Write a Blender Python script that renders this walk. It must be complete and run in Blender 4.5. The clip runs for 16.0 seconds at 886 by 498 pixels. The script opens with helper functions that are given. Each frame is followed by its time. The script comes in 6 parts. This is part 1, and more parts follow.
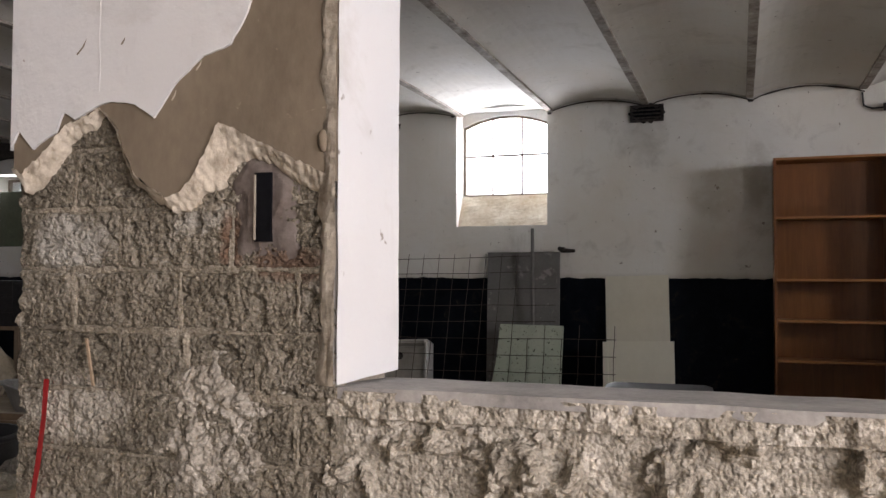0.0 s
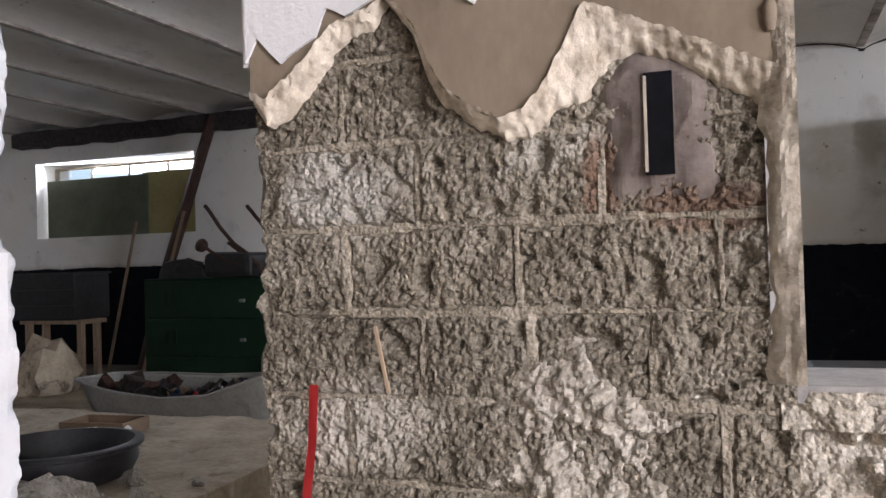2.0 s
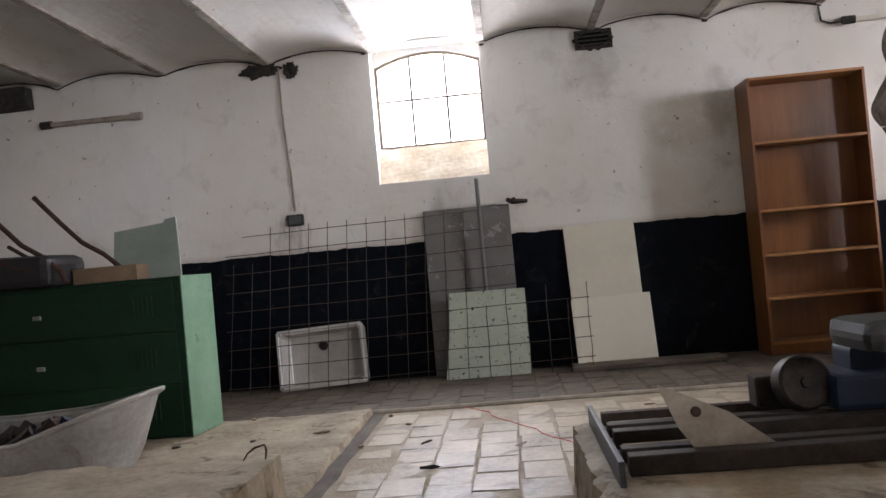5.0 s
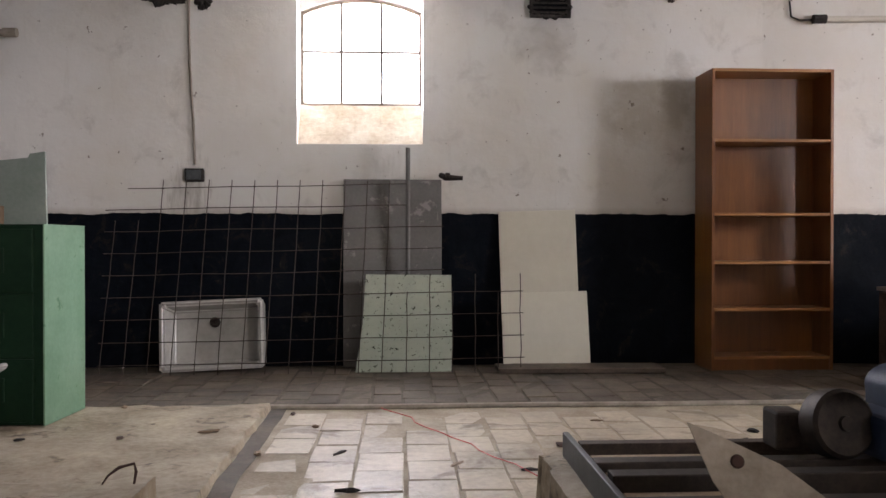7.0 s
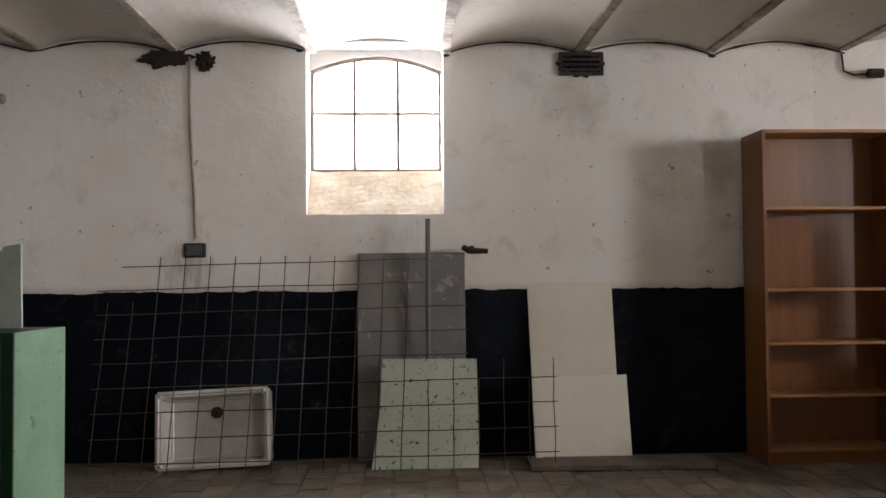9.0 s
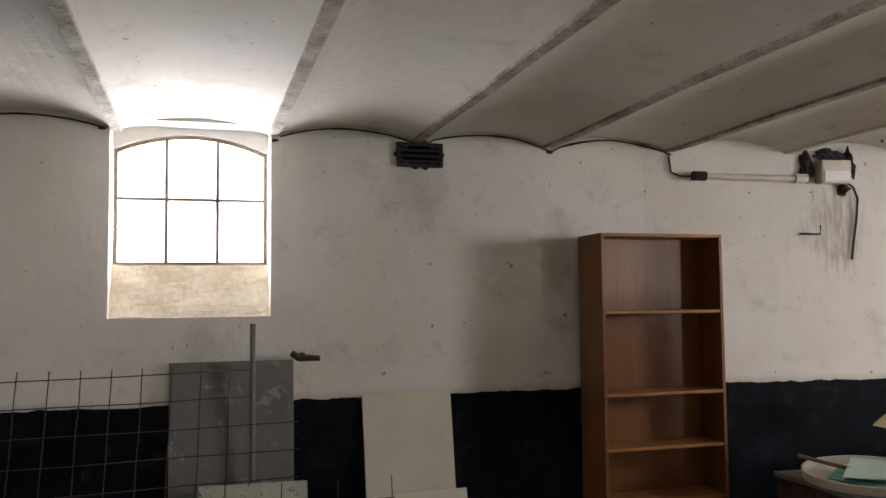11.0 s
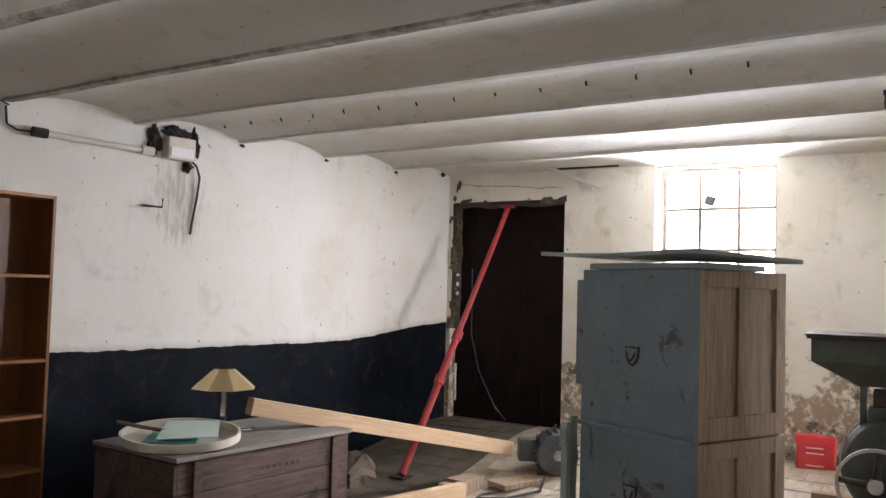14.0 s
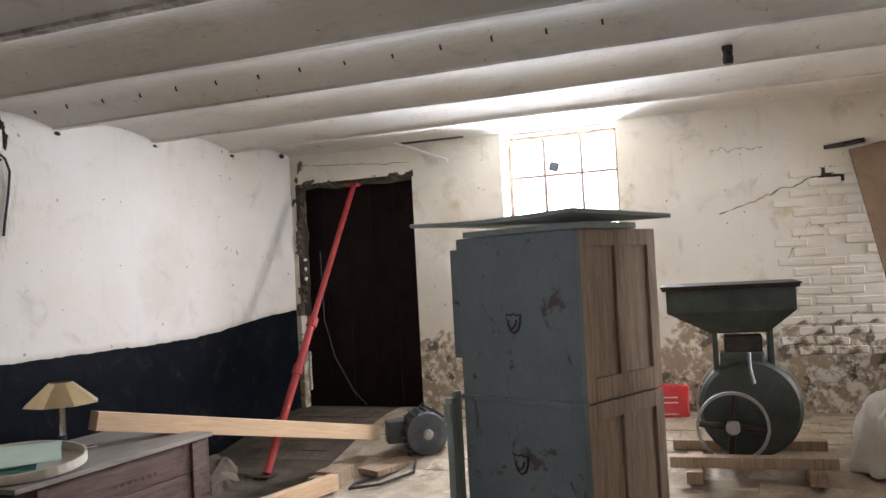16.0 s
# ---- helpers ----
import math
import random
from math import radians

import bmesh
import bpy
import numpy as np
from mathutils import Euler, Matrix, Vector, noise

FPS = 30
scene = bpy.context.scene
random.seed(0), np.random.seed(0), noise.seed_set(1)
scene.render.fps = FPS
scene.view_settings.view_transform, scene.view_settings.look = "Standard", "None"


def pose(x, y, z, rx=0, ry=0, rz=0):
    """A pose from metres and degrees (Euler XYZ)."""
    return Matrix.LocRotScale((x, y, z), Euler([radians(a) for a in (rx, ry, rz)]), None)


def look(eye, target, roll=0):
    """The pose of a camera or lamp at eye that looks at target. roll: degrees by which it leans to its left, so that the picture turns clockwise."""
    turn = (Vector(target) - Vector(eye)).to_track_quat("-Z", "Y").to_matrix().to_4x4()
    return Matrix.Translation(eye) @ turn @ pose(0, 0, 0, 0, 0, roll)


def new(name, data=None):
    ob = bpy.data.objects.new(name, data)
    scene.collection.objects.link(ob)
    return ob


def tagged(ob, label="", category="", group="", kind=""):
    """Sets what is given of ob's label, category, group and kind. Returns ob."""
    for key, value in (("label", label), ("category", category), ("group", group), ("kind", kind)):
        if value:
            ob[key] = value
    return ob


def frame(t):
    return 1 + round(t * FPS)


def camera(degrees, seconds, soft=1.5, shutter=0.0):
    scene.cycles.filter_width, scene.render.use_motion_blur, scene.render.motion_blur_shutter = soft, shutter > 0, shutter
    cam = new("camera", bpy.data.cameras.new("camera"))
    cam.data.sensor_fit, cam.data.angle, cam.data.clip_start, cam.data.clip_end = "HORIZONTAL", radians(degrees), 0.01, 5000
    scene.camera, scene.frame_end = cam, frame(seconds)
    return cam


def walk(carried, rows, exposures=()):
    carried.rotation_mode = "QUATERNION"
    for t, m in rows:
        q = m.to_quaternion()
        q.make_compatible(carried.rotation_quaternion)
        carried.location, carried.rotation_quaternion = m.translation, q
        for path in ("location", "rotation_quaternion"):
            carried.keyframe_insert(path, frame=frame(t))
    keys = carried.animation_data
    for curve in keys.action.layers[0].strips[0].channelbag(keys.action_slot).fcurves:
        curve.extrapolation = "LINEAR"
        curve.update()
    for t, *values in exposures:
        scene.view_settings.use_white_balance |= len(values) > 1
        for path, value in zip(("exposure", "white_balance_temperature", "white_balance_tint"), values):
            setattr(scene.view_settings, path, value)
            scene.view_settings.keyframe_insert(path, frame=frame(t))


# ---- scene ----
cam = camera(55.7, 16.0)
PATH = [
    (0, (-0.017, 0.107, 1.051), (-0.685, 1.991, 1.122), 0.2),
    (0.5, (-0.153, 0.18, 1.041), (-0.858, 2.051, 1.095), 0.6),
    (1, (-0.341, 0.248, 1.038), (-1.044, 2.12, 1.084), 0.0),
    (1.5, (-0.515, 0.286, 1.016), (-1.216, 2.159, 1.037), -0.3),
    (2, (-0.694, 0.367, 1.02), (-1.406, 2.236, 1.049), -1.7),
    (2.5, (-0.845, 0.417, 1.023), (-1.512, 2.302, 1.082), -2.0),
    (3, (-1.038, 0.448, 1.01), (-1.594, 2.368, 1.081), -2.8),
    (3.5, (-1.181, 0.49, 0.988), (-1.688, 2.425, 1.022), -3.4),
    (3.7, (-1.238, 0.531, 0.976), (-1.732, 2.469, 0.995), -4.0),
    (5.8, (-1.772, 1.37, 0.868), (-1.744, 3.37, 0.901), -3.9),
    (6, (-1.795, 1.435, 0.873), (-1.764, 3.435, 0.901), -3.3),
    (6.5, (-1.849, 1.551, 0.88), (-1.778, 3.549, 0.894), -2.0),
    (7, (-1.843, 1.767, 0.867), (-1.741, 3.764, 0.849), -0.0),
    (7.5, (-1.858, 1.898, 0.91), (-1.809, 3.897, 0.875), 1.4),
    (8, (-1.859, 1.946, 0.978), (-1.864, 3.945, 1.012), 0.8),
    (8.2, (-1.861, 2.003, 0.992), (-1.857, 4.003, 1.043), 0.7),
    (10.5, (-2.051, 2.685, 1.584), (-1.689, 4.651, 1.655), -1.5),
    (11, (-2.087, 2.717, 1.627), (-1.526, 4.633, 1.75), -0.6),
    (11.5, (-2.006, 2.741, 1.574), (-1.081, 4.505, 1.749), -0.0),
    (12, (-2.039, 2.747, 1.612), (-0.842, 4.341, 1.776), -0.1),
    (12.5, (-1.961, 2.685, 1.566), (-0.558, 4.101, 1.735), -0.7),
    (13, (-1.915, 2.663, 1.56), (-0.383, 3.939, 1.715), -0.1),
    (13.5, (-1.887, 2.627, 1.552), (-0.275, 3.803, 1.687), 0.5),
    (14, (-1.856, 2.619, 1.534), (-0.18, 3.706, 1.63), 1.6),
    (14.5, (-1.861, 2.681, 1.514), (-0.159, 3.731, 1.552), 2.9),
    (15, (-1.86, 2.712, 1.505), (-0.143, 3.738, 1.506), 2.4),
    (15.5, (-1.829, 2.764, 1.515), (-0.058, 3.692, 1.546), 0.3),
    (16, (-1.742, 2.9, 1.505), (0.121, 3.626, 1.557), -3.1),
]
walk(cam, [(t, look(eye, target, roll)) for t, eye, target, roll in PATH],
     exposures=[(0, -0.2, 6450, 18), (1.5, 0.1, 6150, 18), (2.5, 0.62, 5950, 17), (3.7, 0.62, 6000, 17), (6, 0.66, 6500, 22), (8, 0.68, 6550, 22), (10.5, 0.05, 6850, 18), (11.5, 0.05, 6800, 18), (12.1, 0.38, 6600, 18), (13, 0.47, 6350, 18), (15, 0.5, 6200, 17), (16, 0.46, 6200, 17)])

# ---- world, sun and window light ----
world = bpy.data.worlds.new("world")
scene.world = world
world.use_nodes = True
wn = world.node_tree
sky = wn.nodes.new("ShaderNodeTexSky")
sky.sky_type, sky.sun_disc = "NISHITA", False
sky.sun_elevation, sky.sun_rotation = radians(38), radians(100)
wn.links.new(sky.outputs[0], wn.nodes["Background"].inputs[0])
wn.nodes["Background"].inputs[1].default_value = 0.12
sun_data = bpy.data.lights.new("sun", "SUN")
sun_data.energy, sun_data.angle, sun_data.color = 1.0, radians(12), (1.0, 0.95, 0.88)
sun = new("sun", sun_data)
sun.matrix_world = look((20, -6, 16), (0, 3, 0))


def window_light(name, eye, target, w, h, power, color=(0.93, 0.97, 1.0)):
    d = bpy.data.lights.new(name, "AREA")
    d.shape, d.size, d.size_y, d.energy, d.color = "RECTANGLE", w, h, power, color
    o = new(name, d)
    o.matrix_world = look(eye, target)
    return o


window_light("daylight_north", (-2.12, 8.12, 2.26), (-2.12, 5.0, 1.3), 0.9, 1.0, 84)
window_light("daylight_east", (5.6, 4.53, 2.15), (2.5, 4.4, 1.3), 0.98, 0.9, 165)
window_light("daylight_west", (-7.33, 8.05, 2.2), (-6.6, 5.0, 1.2), 2.1, 0.12, 26)
# both stand at unseen openings, added to light the pier and the east end
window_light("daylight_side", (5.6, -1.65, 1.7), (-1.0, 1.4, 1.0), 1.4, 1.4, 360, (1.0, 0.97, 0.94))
window_light("daylight_back", (4.0, -3.4, 1.9), (3.6, 3.0, 0.6), 1.7, 1.1, 290, (1.0, 0.97, 0.94))


# ---- materials ----
def nodes_of(name):
    m = bpy.data.materials.new(name)
    m.use_nodes = True
    t = m.node_tree
    return m, t, t.nodes["Principled BSDF"]


def link(t, a, b):
    t.links.new(a, b)


def noise_tex(t, scale, detail=4.0, rough=0.55, stretch=None, coord="Object", dist=0.0):
    c = t.nodes.new("ShaderNodeNewGeometry" if coord == "Position" else "ShaderNodeTexCoord")
    n = t.nodes.new("ShaderNodeTexNoise")
    n.inputs["Scale"].default_value, n.inputs["Detail"].default_value = scale, detail
    n.inputs["Roughness"].default_value, n.inputs["Distortion"].default_value = rough, dist
    if stretch:
        mp = t.nodes.new("ShaderNodeMapping")
        mp.inputs["Scale"].default_value = stretch
        link(t, c.outputs[coord], mp.inputs[0])
        link(t, mp.outputs[0], n.inputs["Vector"])
    else:
        link(t, c.outputs[coord], n.inputs["Vector"])
    return n.outputs["Fac"]


def ramp(t, fac, stops):
    r = t.nodes.new("ShaderNodeValToRGB")
    e = r.color_ramp.elements
    while len(e) < len(stops):
        e.new(0.5)
    for k, (p, c) in zip(e, stops):
        k.position = p
        k.color = (*c, 1) if len(c) == 3 else c
    link(t, fac, r.inputs[0])
    return r.outputs[0]


def mix(t, fac, a, b, kind="MIX"):
    m = t.nodes.new("ShaderNodeMix")
    m.data_type, m.blend_type = "RGBA", kind
    for sock, v in ((m.inputs[0], fac), (m.inputs[6], a), (m.inputs[7], b)):
        if isinstance(v, (int, float)):
            sock.default_value = v
        elif isinstance(v, tuple):
            sock.default_value = (*v, 1)
        else:
            link(t, v, sock)
    return m.outputs[2]


def calc(t, op, a, b=0.0, c=0.0):
    m = t.nodes.new("ShaderNodeMath")
    m.operation = op
    for sock, v in zip(m.inputs, (a, b, c)):
        if isinstance(v, (int, float)):
            sock.default_value = v
        else:
            link(t, v, sock)
    return m.outputs[0]


def bump(t, bsdf, height, strength, distance):
    b = t.nodes.new("ShaderNodeBump")
    b.inputs["Strength"].default_value, b.inputs["Distance"].default_value = strength, distance
    link(t, height, b.inputs["Height"])
    link(t, b.outputs[0], bsdf.inputs["Normal"])


def plain(name, low, high, rough=0.7, metal=0.0, scale=6.0, fine=60.0, bumpy=0.2, depth=0.004, stretch=None, stain=None, stain_at=0.62, spec=0.5, rand=0.0, coord="Object", soft=0.12, stain_scale=0.55):
    """Two colours mixed by broad and fine noise, with optional stains and fine relief."""
    m, t, b = nodes_of(name)
    broad = noise_tex(t, scale, 5, 0.6, stretch, coord)
    grain = noise_tex(t, fine, 5, 0.65, stretch, coord)
    f = calc(t, "ADD", calc(t, "MULTIPLY", broad, 0.62), calc(t, "MULTIPLY", grain, 0.38))
    col = ramp(t, f, [(0.34, low), (0.66, high)])
    if stain:
        s = noise_tex(t, scale * stain_scale, 7, 0.68, None, coord, 0.6)
        col = mix(t, ramp(t, s, [(stain_at, (0, 0, 0)), (stain_at + soft, (1, 1, 1))]), col, stain)
    if rand:
        oi = t.nodes.new("ShaderNodeObjectInfo")
        v = calc(t, "MULTIPLY_ADD", oi.outputs["Random"], 2 * rand, 1 - rand)
        hsv = t.nodes.new("ShaderNodeHueSaturation")
        link(t, v, hsv.inputs["Value"])
        link(t, col, hsv.inputs["Color"])
        col = hsv.outputs[0]
    link(t, col, b.inputs["Base Color"])
    b.inputs["Roughness"].default_value, b.inputs["Metallic"].default_value = rough, metal
    b.inputs["Specular IOR Level"].default_value = spec
    bump(t, b, f, bumpy, depth)
    return m


def wood(name, low, high, rough=0.6, ring=9.0, axis=(1, 12, 12), stain=None, stain_at=0.6, bumpy=0.25, coat=0.0, spec=0.4):
    m, t, b = nodes_of(name)
    g = noise_tex(t, ring, 6, 0.6, axis, "Object", 0.8)
    fine = noise_tex(t, ring * 6, 4, 0.6, axis)
    f = calc(t, "ADD", calc(t, "MULTIPLY", g, 0.7), calc(t, "MULTIPLY", fine, 0.3))
    col = ramp(t, f, [(0.32, low), (0.68, high)])
    if stain:
        s = noise_tex(t, 3.0, 7, 0.7, None, "Object", 0.4)
        col = mix(t, ramp(t, s, [(stain_at, (0, 0, 0)), (stain_at + 0.1, (1, 1, 1))]), col, stain)
    link(t, col, b.inputs["Base Color"])
    b.inputs["Roughness"].default_value = rough
    b.inputs["Coat Weight"].default_value = coat
    b.inputs["Specular IOR Level"].default_value = spec
    bump(t, b, f, bumpy, 0.002)
    return m


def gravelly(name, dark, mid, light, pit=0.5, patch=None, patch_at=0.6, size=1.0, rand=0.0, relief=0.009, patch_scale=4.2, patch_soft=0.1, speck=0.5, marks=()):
    """Crumbling masonry: grains of aggregate, paler dust, and pits with shade put into their colour."""
    m, t, b = nodes_of(name)
    c = t.nodes.new("ShaderNodeTexCoord")
    v = t.nodes.new("ShaderNodeTexVoronoi")
    v.inputs["Scale"].default_value = 150 * size
    link(t, c.outputs["Object"], v.inputs["Vector"])
    v2 = t.nodes.new("ShaderNodeTexVoronoi")
    v2.inputs["Scale"].default_value = 70 * size
    link(t, c.outputs["Object"], v2.inputs["Vector"])
    broad = noise_tex(t, 9, 6, 0.65, None, "Object", 0.4)
    fine = noise_tex(t, 150, 4, 0.7)
    f = calc(t, "ADD", calc(t, "MULTIPLY", broad, 0.55), calc(t, "MULTIPLY", fine, 0.45))
    col = ramp(t, f, [(0.34, dark), (0.5, mid), (0.68, light)])
    sep = t.nodes.new("ShaderNodeSeparateColor")
    link(t, v.outputs["Color"], sep.inputs[0])
    col = mix(t, calc(t, "MULTIPLY", ramp(t, sep.outputs[0], [(0.78, (0, 0, 0)), (0.92, (1, 1, 1))]), speck), col, light)
    col = mix(t, calc(t, "MULTIPLY", ramp(t, sep.outputs[1], [(0.7, (0, 0, 0)), (0.86, (1, 1, 1))]), speck), col, dark)
    if patch:
        s = noise_tex(t, patch_scale, 7, 0.66, None, "Object", 0.7)
        col = mix(t, calc(t, "MULTIPLY", ramp(t, s, [(patch_at, (0, 0, 0)), (patch_at + patch_soft, (1, 1, 1))]), 0.75), col, patch)
    if marks:
        place = t.nodes.new("ShaderNodeSeparateXYZ")
        link(t, c.outputs["Object"], place.inputs[0])
    for mx, mz, rx, rz, tint in marks:
        dx = calc(t, "DIVIDE", calc(t, "SUBTRACT", place.outputs[0], mx), rx)
        dz = calc(t, "DIVIDE", calc(t, "SUBTRACT", place.outputs[2], mz), rz)
        body = calc(t, "SUBTRACT", 1.0, calc(t, "ADD", calc(t, "MULTIPLY", dx, dx), calc(t, "MULTIPLY", dz, dz)))
        k = calc(t, "ADD", calc(t, "MULTIPLY", body, 0.5), calc(t, "SUBTRACT", noise_tex(t, 18, 6, 0.66, None, "Object", 0.4), 0.5))
        col = mix(t, ramp(t, k, [(0.02, (0, 0, 0)), (0.35, (0.8, 0.8, 0.8))]), col, tint)
    # shade between the grains is painted: colour darkens where the relief dips
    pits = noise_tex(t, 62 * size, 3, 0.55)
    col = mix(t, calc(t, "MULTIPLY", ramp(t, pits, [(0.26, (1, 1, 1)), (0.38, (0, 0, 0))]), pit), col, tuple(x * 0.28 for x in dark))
    if rand:
        oi = t.nodes.new("ShaderNodeObjectInfo")
        hsv = t.nodes.new("ShaderNodeHueSaturation")
        link(t, calc(t, "MULTIPLY_ADD", oi.outputs["Random"], 2 * rand, 1 - rand), hsv.inputs["Value"])
        link(t, col, hsv.inputs["Color"])
        col = hsv.outputs[0]
    link(t, col, b.inputs["Base Color"])
    b.inputs["Roughness"].default_value = 0.97
    b.inputs["Specular IOR Level"].default_value = 0.2
    h = calc(t, "SUBTRACT", calc(t, "MULTIPLY", pits, 1.6), calc(t, "MULTIPLY", v.outputs["Distance"], 0.5))
    h = calc(t, "SUBTRACT", h, calc(t, "MULTIPLY", v2.outputs["Distance"], 0.7))
    h = calc(t, "ADD", h, calc(t, "MULTIPLY", fine, 0.35))
    bump(t, b, h, 0.9, relief)
    return m


def limewash(name, paint, dado=None, dado_z=1.06, rise=0.0, yellow=0.3, dirt=0.5, damp=0.0, marks=()):
    """White limewash on uneven plaster, stained, with an optional dark dado painted below a wavy line."""
    m, t, b = nodes_of(name)
    geo = t.nodes.new("ShaderNodeNewGeometry")
    sep = t.nodes.new("ShaderNodeSeparateXYZ")
    link(t, geo.outputs["Position"], sep.inputs[0])
    broad = noise_tex(t, 1.1, 6, 0.62)
    patch = noise_tex(t, 3.3, 7, 0.66, None, "Object", 0.5)
    grain = noise_tex(t, 38, 6, 0.7)
    lumps = noise_tex(t, 9, 4, 0.55)
    streak = noise_tex(t, 5.5, 5, 0.62, (2.4, 2.4, 0.3))
    col = mix(t, ramp(t, broad, [(0.42, (0, 0, 0)), (0.72, (yellow, yellow, yellow))]), paint, (0.55, 0.45, 0.3))
    col = mix(t, ramp(t, patch, [(0.56, (0, 0, 0)), (0.78, (dirt, dirt, dirt))]), col, (0.3, 0.27, 0.23))
    col = mix(t, ramp(t, streak, [(0.6, (0, 0, 0)), (0.8, (0.4 * dirt, 0.4 * dirt, 0.4 * dirt))]), col, (0.34, 0.29, 0.22))
    spots = noise_tex(t, 22, 3, 0.5)
    col = mix(t, ramp(t, spots, [(0.71, (0, 0, 0)), (0.745, (0.75, 0.75, 0.75))]), col, (0.16, 0.12, 0.09))
    for mx, mz, rx, rz, amount, tint, stringy in marks:
        dx = calc(t, "DIVIDE", calc(t, "SUBTRACT", sep.outputs[0], mx), rx)
        dz = calc(t, "DIVIDE", calc(t, "SUBTRACT", sep.outputs[2], mz), rz)
        r2 = calc(t, "ADD", calc(t, "MULTIPLY", dx, dx), calc(t, "MULTIPLY", dz, dz))
        body = calc(t, "SUBTRACT", 1.0, r2)
        nz = noise_tex(t, 16 if stringy else 5, 6, 0.66, (2.2, 2.2, 0.35) if stringy else None, "Object", 0.3)
        k = calc(t, "ADD", calc(t, "MULTIPLY", body, 0.3), calc(t, "SUBTRACT", nz, 0.62 if stringy else 0.5))
        k = calc(t, "MULTIPLY", calc(t, "MINIMUM", k, calc(t, "MULTIPLY", body, 0.6)), 3.5)
        col = mix(t, ramp(t, k, [(0.0, (0, 0, 0)), (0.9, (amount, amount, amount))]), col, tint)
    rough_value = 0.88
    if damp:
        edge = calc(t, "MULTIPLY_ADD", noise_tex(t, 2.2, 7, 0.68, None, "Object", 0.6), 1.5, damp - 0.75)
        gone = ramp(t, calc(t, "SUBTRACT", edge, sep.outputs[2]), [(0.0, (0, 0, 0)), (0.05, (1, 1, 1))])
        flake = ramp(t, noise_tex(t, 12, 6, 0.7), [(0.42, (0, 0, 0)), (0.52, (1, 1, 1))])
        col = mix(t, calc(t, "MULTIPLY", gone, flake), col, (0.33, 0.26, 0.18))
        dark = ramp(t, noise_tex(t, 7, 6, 0.7), [(0.54, (0, 0, 0)), (0.6, (1, 1, 1))])
        col = mix(t, calc(t, "MULTIPLY", gone, dark), col, (0.12, 0.1, 0.08))
        ochre = ramp(t, noise_tex(t, 1.9, 5, 0.6, None, "Object", 0.3), [(0.6, (0, 0, 0)), (0.7, (0.6, 0.6, 0.6))])
        col = mix(t, ochre, col, (0.45, 0.36, 0.16))
    if dado:
        wob = calc(t, "MULTIPLY_ADD", noise_tex(t, 7, 4, 0.6), 0.05, dado_z - 0.025)
        up = t.nodes.new("ShaderNodeMapRange")
        up.interpolation_type = "SMOOTHSTEP"
        up.inputs["From Min"].default_value, up.inputs["From Max"].default_value = 3.6, 5.3
        up.inputs["To Max"].default_value = rise
        link(t, sep.outputs[0], up.inputs[0])
        line = calc(t, "ADD", wob, up.outputs[0])
        over = calc(t, "SUBTRACT", sep.outputs[2], line)
        seam = ramp(t, calc(t, "MULTIPLY_ADD", over, 8.0, 0.5), [(0.5, (1, 1, 1)), (0.9, (0, 0, 0))])
        col = mix(t, calc(t, "MULTIPLY", seam, 0.55), col, (0.42, 0.37, 0.31))
        scuff = noise_tex(t, 6.5, 8, 0.72, None, "Object", 0.7)
        dcol = ramp(t, scuff, [(0.3, dado), (0.56, tuple(v * 1.8 for v in dado)), (0.66, (0.02, 0.016, 0.014)), (0.76, (0.11, 0.1, 0.09))])
        below = calc(t, "LESS_THAN", over, 0.0)
        col = mix(t, below, col, dcol)
        rr = mix(t, below, (0.88, 0.88, 0.88), (0.55, 0.55, 0.55))
        link(t, rr, b.inputs["Roughness"])
        link(t, mix(t, below, (0.4, 0.4, 0.4), (0.05, 0.05, 0.05)), b.inputs["Specular IOR Level"])
    else:
        b.inputs["Roughness"].default_value = rough_value
    link(t, col, b.inputs["Base Color"])
    h = calc(t, "ADD", calc(t, "MULTIPLY", lumps, 0.7), calc(t, "MULTIPLY", grain, 0.3))
    bump(t, b, h, 0.55, 0.012)
    return m


